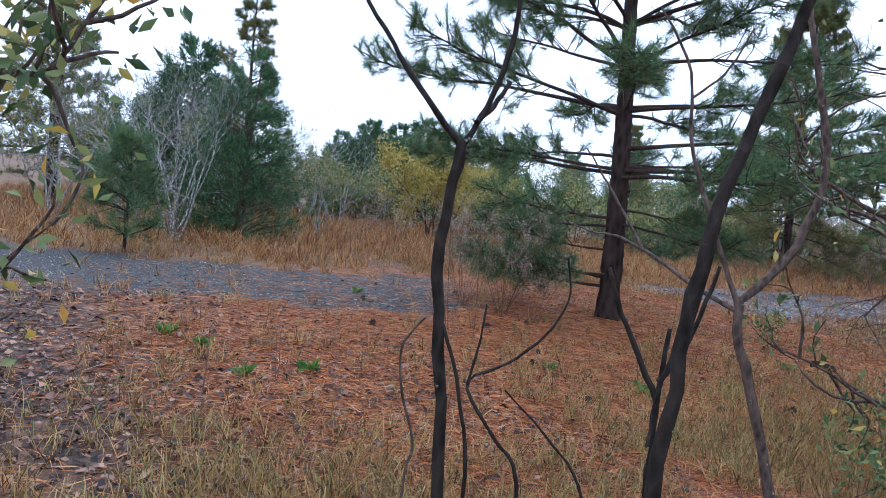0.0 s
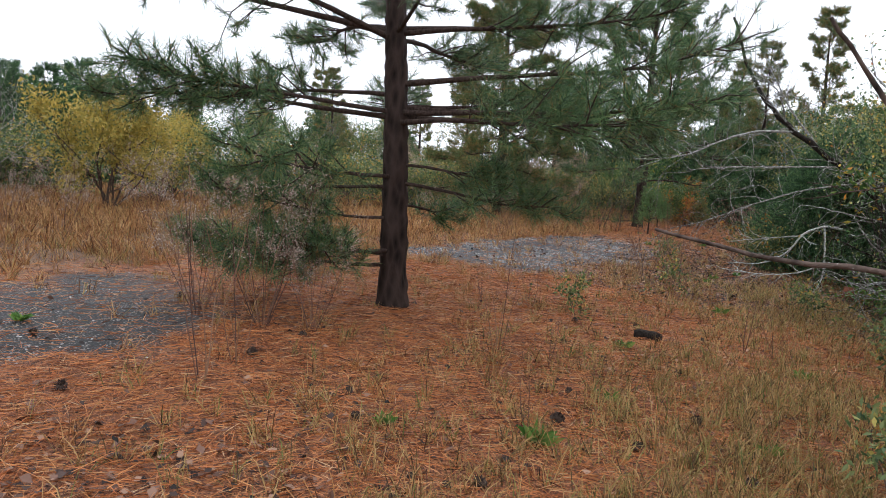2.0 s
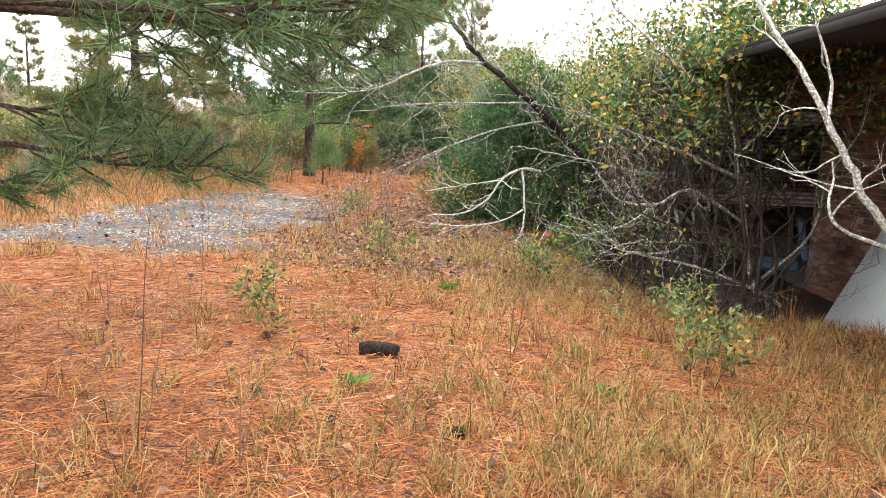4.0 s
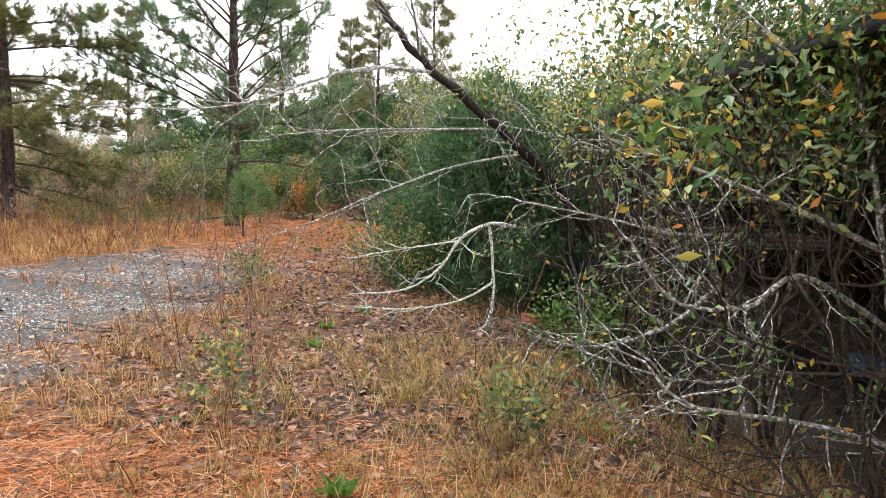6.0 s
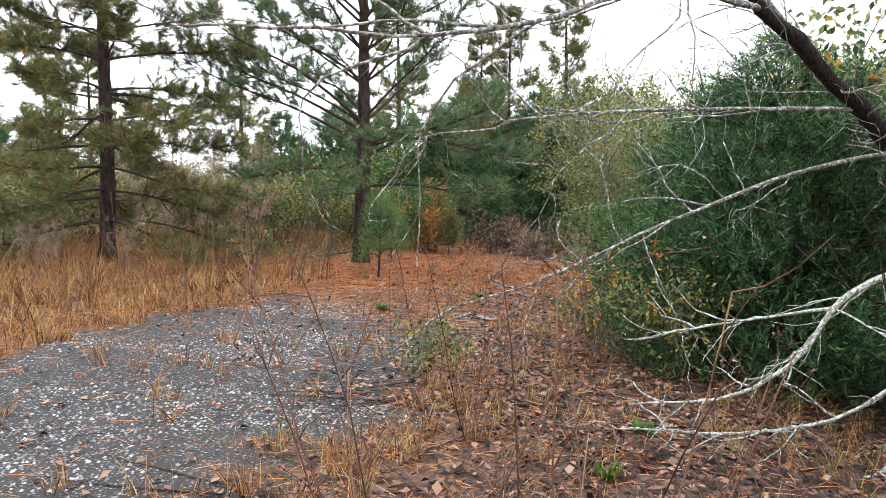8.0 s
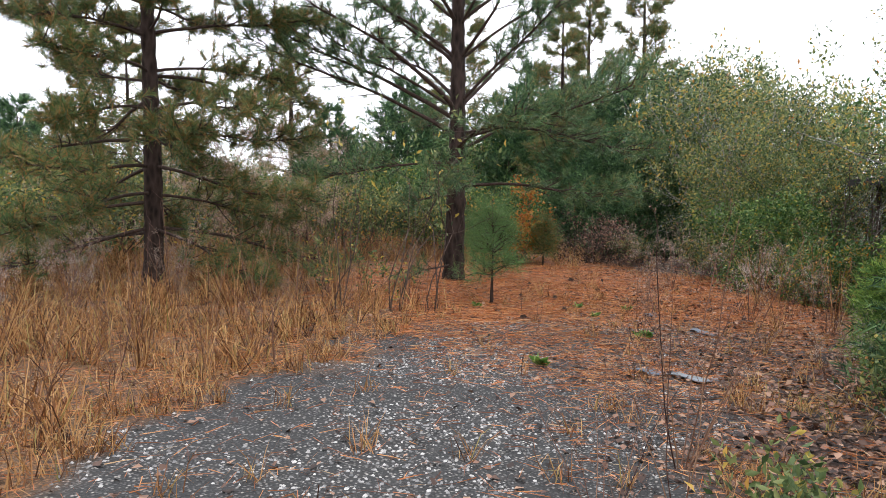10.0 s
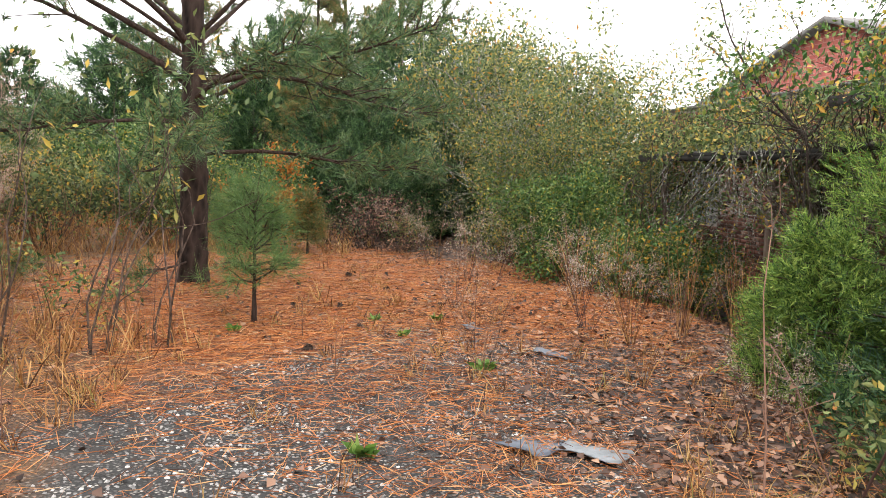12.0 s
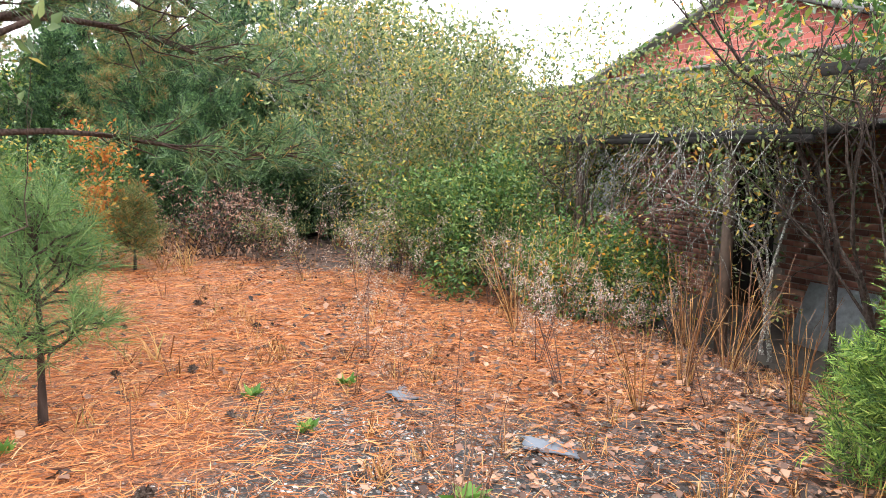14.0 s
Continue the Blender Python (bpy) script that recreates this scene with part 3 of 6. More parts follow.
# ---- cedars ----
def cedar(name, loc, label, height, radius, mat, count, spray=0.11, group="", bottom=0.05, shape=0.7, blade_w=0.010, ragged=1.0):
    root = thing(name, loc, label, "cedar", group)
    g = Geo()
    tube(g, wander((0, 0, -0.1), (0, 0, 1), height * 0.95, 8, 0.03)[0], np.linspace(radius * 0.09, 0.01, 9), 7)
    inner = Geo()
    tips = max(40, count // 16)  # leading shoots, each clothed in fronds
    zz = bottom + (height - bottom) * rng.beta(1.2, 1.6, tips)
    f = (zz - bottom) / (height - bottom)
    az = rng.uniform(0, 2 * np.pi, tips)
    lobes = 1 + ragged * (0.13 * np.sin(az * 5 + zz * 3.1) + 0.10 * np.sin(az * 3 - zz * 5.3) + 0.10 * rng.normal(0, 1, tips))
    rr = radius * np.power(np.clip(1 - f, 0, 1), shape) * np.clip(lobes, 0.4, 1.5) * np.clip(0.6 + f * 3, 0, 1)
    tip = np.stack([np.cos(az) * rr, np.sin(az) * rr, zz], 1)
    axis_dir = unit(np.stack([np.cos(az), np.sin(az), rng.uniform(0.25, 1.3, tips)], 1))
    reach = np.clip(0.45 * rr, 0.12, 0.7)
    for k in range(0, tips, max(1, tips // 140)):
        tube(inner, np.array([(0, 0, max(0.05, zz[k] - 0.35 * rr[k])), tip[k] * [0.5, 0.5, 1] - [0, 0, 0.1 * rr[k]], tip[k]]), (0.016, 0.010, 0.004), 4, False)
    part("trunk", g, M_brown_bark, root, "", True)
    tagged(part("branchwork", inner, M_brown_bark, root), kind="stuff")
    c = Geo()
    own = np.repeat(np.arange(tips), 16)
    along = rng.uniform(0, 1, len(own)) ** 0.8
    p = tip[own] - axis_dir[own] * (reach[own] * along)[:, None] + rng.normal(0, 1, (len(own), 3)) * (0.25 * reach[own] * (0.25 + along))[:, None]
    out = unit(axis_dir[own] + rng.normal(0, 0.5, (len(own), 3)) + np.array([0, 0, 0.15]))
    per = 12
    d = np.repeat(out, per, 0)
    side = np.repeat(unit(np.cross(out, rng.normal(0, 1, out.shape))), per, 0)
    step = np.tile(np.linspace(0, 1, per), len(p))
    sgn = np.tile(np.where(np.arange(per) % 2, 1.0, -1.0), len(p))
    base = np.repeat(p, per, 0) + d * (step * spray * 1.5)[:, None]
    blades(c, base, d + side * (sgn * 0.75)[:, None] + rng.normal(0, 0.18, d.shape), spray * (1.0 - 0.55 * step) * rng.uniform(0.6, 1.0, len(d)), blade_w)
    part("crown", c, mat, root, "dense feathery sprays")
    return root


# ---- broad-leaved trees and shrubs ----
def branching(wood, p, d, length, r, depth, ends, wob=0.16, up=0.03, split=(2, 4), shrink=0.68, sides=6, angle=0.65):
    pts, d2 = wander(p, d, length, 5, wob, up)
    tube(wood, pts, np.linspace(r, r * 0.55, len(pts)), max(3, sides))
    if depth == 0:
        ends.append((pts[2], unit(pts[3] - pts[2])))
        ends.append((pts[4], d2))
        ends.append((pts[5], d2))
        return
    kids = rng.integers(split[0], split[1] + 1)
    for k in range(kids):
        i = 5 if k == 0 else rng.integers(2, 6)
        dd = unit(d2 + rng.normal(0, angle, 3) + np.array([0, 0, up * 3]))
        branching(wood, pts[i], dd, length * shrink * rng.uniform(0.75, 1.2), r * 0.52, depth - 1, ends, wob, up, split, shrink, sides - 1, angle)


def leafy(name, loc, label, category, trunks, length, r, depth, mat, per, leaf, bark, spread=0.5, group="", up=0.05, split=(2, 4), rz=0.0, scale=1.0, thin=1.0, puff=1.3, leaf_from=-9.0):
    root = thing(name, loc, label, category, group, rz=rz, scale=scale)
    ends = []
    wood = Geo()
    for k in range(trunks):
        a = 2 * math.pi * k / trunks + rng.uniform(-0.4, 0.4)
        d = unit([math.cos(a) * spread, math.sin(a) * spread, 1])
        branching(wood, (0.06 * math.cos(a) * (trunks > 1), 0.06 * math.sin(a) * (trunks > 1), -0.06), d, length, r, depth, ends, up=up, split=split)
    tagged(part("branchwork", wood, bark, root, "", True), kind="stuff")
    if per:
        e = np.array([x[0] for x in ends])
        dd = np.array([x[1] for x in ends])
        keep = (rng.uniform(0, 1, len(e)) < thin) & (e[:, 2] > leaf_from)
        e, dd = e[keep], dd[keep]
        n = len(e) * per
        c = Geo()
        base = np.repeat(e, per, 0) + rng.normal(0, leaf * puff, (n, 3))
        leaves(c, base, np.repeat(dd, per, 0) + rng.normal(0, 0.9, (n, 3)) + np.array([0, 0, -0.25]), leaf * rng.uniform(0.6, 1.2, n), leaf * 0.42)
        part("crown", c, mat, root)
    return root


def gz(x, y):
    return (x, y, float(ground_z(x, y)))


# cedars and shrubs in front of the building
cedar("cedar", gz(11.6, 11.3), "big dark green bushy cedar beside the leaf litter", 2.75, 1.42, M_cedar, 13000, 0.13, shape=0.55, ragged=1.8)
cedar("young_cedar", gz(12.85, 13.0), "low mound of bright green young cedar beside dry weeds", 1.15, 0.42, M_cedar_light, 3600, 0.10, shape=0.5, blade_w=0.008, ragged=1.7)
cedar("young_cedar", gz(13.05, 12.25), "bright green young cedar beside the dry weeds", 2.75, 0.88, M_cedar_light, 7000, 0.078, shape=0.6, blade_w=0.0065, ragged=2.6)
leafy("evergreen_shrub", gz(10.0, 9.2), "low glossy bright green shrub under bare branches", "shrub", 7, 0.34, 0.008, 2, M_shrub, 9, 0.06, M_brown_bark, 0.7)
leafy("evergreen_shrub", gz(11.3, 12.6), "small shrub with pale green and rusty leaves at the cedar skirt", "shrub", 5, 0.22, 0.008, 2, M_leaf_mixed, 7, 0.06, M_brown_bark, 0.8)

# left group across the drive
cedar("cedar", gz(-3.9, 13.6), "dark green cedar beyond the gravelly drive", 3.6, 1.25, M_cedar, 5200, 0.13, shape=0.6)
limbs_y = whorls(0.25, 1.45, 0.22, 0.5, 0.25, 25, 55, 5, 5)
pine("pine_sapling", gz(-4.35, 9.75), "young light green pine beside the drive", 1.75, 0.025, limbs_y, 46, 0.17, 0.004, M_needle, (0, 0), limb_parts=False)



# ---- backdrop woods: a few kinds of tree, each repeated ----
def woods():
    kinds = {}
    kinds["pine"] = pine("far_pine", (-11.0, 19.8, float(ground_z(-11.0, 19.8))), "tall pine at the wood's edge", 8.5, 0.14, whorls(1.4, 8.0, 0.5, 1.9, 0.5, 5, 50, 12, 4), 26, 0.2, 0.012, M_needle_rust, group="woods round the clearing", limb_parts=False)
    kinds["cedar"] = cedar("far_cedar", (27.5, 29.0, float(ground_z(27.5, 29))), "dark evergreen tree at the wood's edge", 6.0, 2.1, M_cedar, 4800, 0.30, "woods round the clearing", shape=0.5, blade_w=0.034, ragged=1.7)
    kinds["oak"] = leafy("far_oak", gz(24.5, 20.4), "slender tree with yellow-green autumn leaves", "tree", 4, 1.5, 0.032, 4, M_leaf_mixed, 22, 0.085, M_grey_bark, 0.35, "woods round the clearing", split=(2, 3), puff=1.3, thin=0.5)
    kinds["green"] = leafy("far_evergreen_oak", gz(21.5, 27.0), "leafy dark green tree at the wood's edge", "tree", 4, 1.6, 0.04, 4, M_leaf_green, 18, 0.13, M_brown_bark, 0.45, "woods round the clearing", split=(2, 3), puff=1.4, thin=0.8)
    kinds["bare"] = leafy("bare_tree", gz(-4.6, 12.2), "bare grey many-stemmed tree without leaves", "tree", 5, 1.45, 0.022, 5, M_leaf_mixed, 0, 0.05, M_grey_bark, 0.35, "woods round the clearing", split=(2, 3))
    kinds["yellow"] = leafy("yellow_tree", gz(-0.4, 19.6), "small tree with dense yellow autumn leaves", "tree", 6, 1.1, 0.03, 4, M_leaf_yellow, 18, 0.10, M_brown_bark, 0.5, "woods round the clearing", split=(2, 3), puff=1.1, thin=0.75)
    kinds["brush"] = leafy("brush", gz(9.0, 26.5), "tangled grey-brown brush with few leaves", "shrub", 12, 0.75, 0.010, 4, M_leaf_mixed, 4, 0.085, M_brown_bark, 0.8, "woods round the clearing", split=(2, 3), puff=1.6, thin=0.6)

    def put(kind, x, y, s=1.0):
        copy_thing(kinds[kind], pose(x, y, float(ground_z(x, y)), 0, 0, rng.uniform(0, 360)) @ Matrix.Scale(s, 4))

    # left of the start
    for kind, x, y, s in (("bare", -6.2, 14.0, 1.0), ("pine", -4.45, 15.4, 0.62), ("bare", -7.2, 16.0, 1.2), ("bare", -8.0, 14.5, 1.1), ("oak", -9.0, 17.0, 0.8), ("bare", -6.6, 18.0, 1.3), ("bare", -5.6, 19.0, 1.3), ("pine", -9.6, 17.5, 0.62), ("oak", -6.5, 20.0, 0.9), ("bare", -5.4, 24.0, 1.2), ("bare", -4.3, 22.0, 1.25), ("bare", -3.2, 21.0, 1.0), ("cedar", -2.2, 28.0, 0.62), ("cedar", -3.6, 29.0, 0.6), ("bare", -5.0, 13.2, 1.1), ("oak", -2.9, 16.5, 0.55), ("cedar", -8.8, 24.0, 0.9), ("cedar", -1.4, 33.0, 0.75), ("cedar", -4.0, 36.0, 0.75), ("bare", -6.0, 34.0, 1.1), ("bare", 0.5, 36.0, 1.1), ("green", 2.5, 36.0, 0.9), ("oak", 1.2, 31.0, 0.9), ("bare", -3.5, 30.0, 1.2), ("yellow", 1.0, 24.0, 0.9),
                          ("brush", -2.0, 24.5, 1.3), ("brush", -4.0, 25.0, 1.3), ("brush", -6.0, 22.5, 1.2), ("brush", 0.8, 22.3, 1.1), ("brush", 2.6, 24.0, 1.2), ("brush", 4.5, 25.0, 1.3), ("brush", 6.5, 26.0, 1.2)):
        put(kind, x, y, s)
    # behind the first pine and the far side of the clearing
    for kind, x, y, s in (("oak", 4.2, 27.5, 0.9), ("bare", 6.0, 29.0, 1.1), ("pine", 7.5, 30.5, 0.6), ("oak", 9.3, 31.5, 1.0), ("green", 11.8, 31.0, 0.65), ("pine", 12.0, 27.5, 0.6), ("bare", 5.0, 33.0, 1.3), ("oak", 13.5, 29.5, 1.0), ("green", 15.4, 26.8, 0.5), ("cedar", 19.0, 26.5, 0.7), ("pine", 17.0, 29.0, 0.75), ("cedar", 22.3, 25.5, 0.6), ("pine", 20.6, 22.4, 0.72), ("cedar", 20.4, 21.9, 0.5), ("green", 16.9, 23.3, 0.62), ("pine", 23.5, 29.0, 1.1), ("oak", 20.8, 17.5, 1.05), ("cedar", 19.8, 20.6, 0.45), ("cedar", 21.2, 19.5, 0.5), ("oak", 21.8, 19.0, 1.3), ("oak", 18.6, 16.6, 0.62), ("bare", 20.5, 18.0, 1.1), ("oak", 23.4, 18.2, 1.45), ("cedar", 23.5, 21.0, 0.75), ("cedar", 26.5, 21.5, 0.85), ("cedar", 25.0, 25.5, 0.75), ("oak", 25.5, 18.5, 1.5), ("oak", 20.6, 17.9, 1.2), ("bare", 20.2, 17.0, 1.3), ("bare", 23.0, 19.4, 1.6), ("pine", 22.8, 23.2, 0.85), ("cedar", 22.6, 22.6, 0.6), ("brush", 16.9, 20.6, 0.5), ("brush", 18.3, 19.0, 0.38), ("brush", 17.7, 17.0, 0.5), ("brush", 12.5, 26.0, 1.2), ("brush", 15.4, 24.6, 1.1), ("brush", 10.9, 27.0, 1.2), ("brush", 14.0, 25.5, 1.0), ("green", 17.6, 15.9, 0.36), ("bare", 15.5, 31.0, 1.4), ("pine", 27.0, 24.0, 1.1), ("bare", 24.5, 31.0, 1.4), ("pine", 3.0, 40.0, 0.6), ("cedar", 9.0, 37.0, 0.7), ("pine", 14.0, 37.0, 0.7), ("oak", 19.4, 15.75, 0.72), ("oak", 20.5, 16.7, 0.9), ("green", 21.0, 16.2, 0.6), ("oak", 18.7, 17.4, 0.75), ("oak", 22.3, 17.4, 1.25), ("cedar", 21.3, 20.3, 0.55), ("cedar", 22.2, 21.6, 0.7), ("bare", 21.0, 17.6, 1.25), ("bare", 22.5, 18.6, 1.35),
                          ("brush", 9.2, 23.6, 1.0), ("brush", 10.6, 24.8, 1.1), ("brush", 7.6, 23.0, 1.0), ("brush", 12.4, 23.4, 1.0), ("brush", 14.2, 22.4, 0.95), ("brush", 6.0, 22.6, 1.0), ("brush", 15.6, 21.8, 0.9), ("green", 13.9, 24.0, 0.5), ("green", 8.6, 25.6, 0.5)):
        put(kind, x, y, s)
    # the wood's far edge, close set
    for k in range(64):
        a = radians(-18 + 150 * (k + rng.uniform(0, 1)) / 64)
        R = rng.uniform(25, 33) if k % 2 else rng.uniform(30, 38)
        put(("oak", "bare", "green", "bare", "pine", "brush", "oak", "cedar")[k % 8], 5 + R * math.cos(a), 9 + R * math.sin(a), rng.uniform(0.75, 1.15) * (0.6 if k % 8 in (4, 7) else 1.0))
    for x in (-6.2, -5.2, -4.2, -3.2, -2.2, -1.2):
        put("green", x, 24.6 + 0.2 * math.sin(3 * x), 0.42)
    # beyond and behind, closing the place
    for k in range(46):
        a = 2 * math.pi * k / 46 + rng.uniform(-0.05, 0.05)
        R = rng.uniform(40, 52)
        put(("pine", "cedar", "oak", "bare", "green")[k % 5], 6 + R * math.cos(a), 10 + R * math.sin(a), rng.uniform(0.7, 0.95))
    for x, y in ((-6, 1), (-9, -4), (-4, -7), (1, -8), (6, -7), (-11, 4), (10, -9), (-13, 9)):
        put("oak" if x % 2 else "pine", x, y, 1.0)


woods()


# ---- brick building ----
def brick_mat(name, stops, mortar=(0.36, 0.32, 0.29), bump=0.004):
    m, t, b = node_mat(name)
    tc = t.nodes.new("ShaderNodeTexCoord")
    mp = t.nodes.new("ShaderNodeMapping")
    mp.inputs["Rotation"].default_value = (radians(90), 0, 0)
    t.links.new(tc.outputs["Object"], mp.inputs[0])
    br = t.nodes.new("ShaderNodeTexBrick")
    br.inputs["Scale"].default_value = 1.0
    br.inputs["Brick Width"].default_value, br.inputs["Row Height"].default_value, br.inputs["Mortar Size"].default_value = 0.215, 0.075, 0.006
    br.inputs["Color1"].default_value, br.inputs["Color2"].default_value, br.inputs["Mortar"].default_value = (*stops[0], 1), (*stops[1], 1), (*mortar, 1)
    t.links.new(mp.outputs[0], br.inputs["Vector"])
    col = mix_node(t, 0.5, br.outputs[0], ramp_node(t, noise_node(t, 6, 5), [(0.3, (0.4, 0.4, 0.4)), (0.7, (1, 1, 1))]), "MULTIPLY")
    t.links.new(col, b.inputs["Base Color"])
    b.inputs["Roughness"].default_value = 0.85
    inv = t.nodes.new("ShaderNodeMath")
    inv.operation, inv.inputs[0].default_value = "SUBTRACT", 1.0
    t.links.new(br.outputs[1], inv.inputs[1])
    bump_node(t, b, inv.outputs[0], 0.8, bump)
    return m


def plain_mat(name, c, rough=0.7, metal=0.0, var=0.35, scale=6.0, bump=0.003):
    m, t, b = node_mat(name)
    n1, n2 = noise_node(t, scale, 5), noise_node(t, scale * 7, 4)
    col = mix_node(t, var, c, ramp_node(t, n1, [(0.3, tuple(v * 0.45 for v in c)), (0.7, tuple(min(1, v * 1.25) for v in c))]))
    t.links.new(col, b.inputs["Base Color"])
    b.inputs["Roughness"].default_value, b.inputs["Metallic"].default_value = rough, metal
    bump_node(t, b, n2, 0.4, bump)
    return m


M_brick = brick_mat("dark_brick", ((0.11, 0.045, 0.036), (0.20, 0.085, 0.065)))
M_brick_red = brick_mat("red_painted_brick", ((0.27, 0.055, 0.042), (0.36, 0.09, 0.068)), (0.36, 0.17, 0.14))
M_mortar = plain_mat("grey_lime_mortar", (0.26, 0.23, 0.20), 0.95, 0, 0.5, 9)
BRICKS = [(0.0, (0.10, 0.045, 0.035)), (0.4, (0.24, 0.095, 0.07)), (0.8, (0.34, 0.15, 0.11)), (1.0, (0.42, 0.23, 0.18))]


def one_brick_mat(name, island):
    m, t, b = node_mat(name)
    src = t.nodes.new("ShaderNodeNewGeometry").outputs["Random Per Island"] if island else t.nodes.new("ShaderNodeObjectInfo").outputs["Random"]
    col = mix_node(t, 0.6, ramp_node(t, src, BRICKS), ramp_node(t, noise_node(t, 14, 5), [(0.3, (0.35, 0.35, 0.35)), (0.7, (1, 1, 1))]), "MULTIPLY")
    t.links.new(col, b.inputs["Base Color"])
    b.inputs["Roughness"].default_value = 0.88
    bump_node(t, b, noise_node(t, 60, 4), 0.4, 0.003)
    return m


M_one_brick, M_brick_rest = one_brick_mat("fired_brick", False), one_brick_mat("fired_brick_joined", True)
# roofing colour, also used as painted shade in the door opening
M_roof = plain_mat("rusty_roofing_and_doorway_shade", (0.015, 0.014, 0.013), 0.97)
M_timber = plain_mat("weathered_timber", (0.10, 0.066, 0.048), 0.8, 0, 0.6, 9)
M_trim = plain_mat("grey_painted_trim", (0.13, 0.125, 0.12), 0.6)
M_board_tin = plain_mat("stained_pale_tin", (0.34, 0.35, 0.36), 0.6, 0.3, 0.6, 4)
M_tin = plain_mat("dull_corrugated_tin", (0.12, 0.12, 0.12), 0.6, 0.3, 0.6, 3)
# stained, with the shade under the roofs put into its dark base colour
M_concrete = plain_mat("stained_shade_dark_concrete", (0.06, 0.05, 0.042), 0.85, 0, 0.6, 3)


def box(geo, c0, c1):
    (x0, y0, z0), (x1, y1, z1) = c0, c1
    v = [(x, y, z) for x in (x0, x1) for y in (y0, y1) for z in (z0, z1)]
    geo.add(v, None, [(0, 1, 3, 2), (4, 6, 7, 5), (0, 4, 5, 1), (2, 3, 7, 6), (0, 2, 6, 4), (1, 5, 7, 3)])


def building():
    # in the house's own frame: x along the wall, y out towards the drive, z up
    m = Matrix.Translation((BO[0], BO[1], 0)) @ Matrix.Rotation(math.atan2(BU[1], BU[0]), 4, "Z")
    root = new("brick_house")
    root.matrix_basis = m
    tagged(root, "abandoned overgrown red brick house with a sagging porch", "house")
    FL = -0.42

    def piece(name, parts, mat, label="", parent=root):
        g = Geo()
        for a, b in parts:
            box(g, a, b)
        return part(name, g, mat, parent, label)

    # front wall: mortar core with boarded window openings and a door opening, faced with bricks
    holes = [(14.2, 15.1, 0.6, 1.66), (10.9, 11.8, FL, 1.6), (1.3, 8.1, FL, 2.1), (-3.0, -2.0, 0.55, 1.9)]
    u = -8.0
    for a, b, z0, z1 in sorted(holes):
        pier = piece("wall_pier", [((u, -0.3, -0.8), (a, 0, 2.8))], M_mortar, "dark weathered brick")
        lintel = piece("lintel", [((a, -0.3, z1), (b, 0, 2.8))], M_mortar, "dark weathered brick")
        if a < 11.0:
            front = pier
        if z0 > FL:
            piece("wall_apron", [((a, -0.3, -0.8), (b, 0, z0))], M_mortar, "dark weathered brick")
        u = b
    piece("wall_pier", [((u, -0.3, -0.8), (17.5, 0, 2.8))], M_mortar, "dark weathered brick")
    bm = bmesh.new()
    bmesh.ops.create_cube(bm, size=1.0)
    bmesh.ops.scale(bm, vec=(0.203, 0.02, 0.063), verts=bm.verts)
    bmesh.ops.bevel(bm, geom=[e for e in bm.edges if all(v.co.y > 0 for v in e.verts)], offset=0.005, segments=1, affect="EDGES")
    one = bpy.data.meshes.new("brick")
    bm.to_mesh(one)
    bm.free()
    one.materials.append(M_one_brick)
    bv = np.array([v.co[:] for v in one.vertices])
    bt = [p.vertices[:] for p in one.polygons]
    rest = Geo()
    near = 0
    for row in range(47):
        z = -0.76 + row * 0.075
        for k in range(119):
            u = -7.9 + k * 0.215 + (0.1075 if row % 2 else 0)
            if u > 17.3 or any(a - 0.1 < u < b + 0.1 and z0 - 0.035 < z < z1 + 0.035 for a, b, z0, z1 in holes):
                continue
            y = 0.004 + rng.uniform(-0.002, 0.003)
            if 7.4 < u < 13.4 and 1.95 < z < 2.79 and near < 300:
                ob = new("brick", one)
                ob.parent = front
                ob.location = (u, y, z)
                near += 1
            else:
                rest.add(bv + [u, y, z], [f for f in bt if len(f) == 3], [f for f in bt if len(f) == 4])
    tagged(part("brickwork", rest, M_brick_rest, front), kind="stuff")
    piece("side_wall", [((17.2, -9, -0.8), (17.5, -0.302, 2.8))], M_brick)
    piece("side_wall", [((-8, -9, -0.8), (-7.7, -0.302, 2.8))], M_brick)
    piece("back_wall", [((-7.698, -9, -0.8), (17.198, -8.7, 2.8))], M_brick)
    piece("wall_coping", [((-8.1, -0.36, 2.802), (17.6, 0.06, 2.85))], M_trim, "grey weathered coping")
    piece("flat_roof", [((-8, -9, 2.7), (17.5, -0.37, 2.8))], M_roof)
    # red gable rising behind the coping
    g = Geo()
    prof = [(9.2, 2.85), (15.3, 2.85), (15.3, 2.92), (12.1, 3.86), (9.2, 2.9)]
    v = [(a, y, z) for y in (-0.45, -0.8) for a, z in prof]
    g.add(v, [(0, 1, 2), (0, 2, 4), (2, 3, 4), (5, 7, 6), (5, 9, 7), (7, 9, 8)], [(k, k + 5, (k + 1) % 5 + 5, (k + 1) % 5) for k in range(5)])
    part("gable", g, M_brick_red, root, "faded red painted brick gable")
    g = Geo()
    for a, b in (((15.7, 2.83), (12.1, 3.88)), ((12.1, 3.88), (8.9, 2.83))):
        v = [(p[0], y, p[1] + dz) for p in (a, b) for y in (-0.3, -9.0) for dz in (0.0, 0.09)]
        g.add(v, None, [(0, 1, 3, 2), (4, 6, 7, 5), (0, 4, 5, 1), (2, 3, 7, 6), (0, 2, 6, 4), (1, 5, 7, 3)])
    part("gable_roof", g, M_trim, root, "pale metal roof edge")
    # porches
    piece("porch_floor", [((-1.6, 0.002, -0.9), (12.6, 1.9, FL))], M_concrete, "stained concrete slab, coloured darker for the shade under the roof")
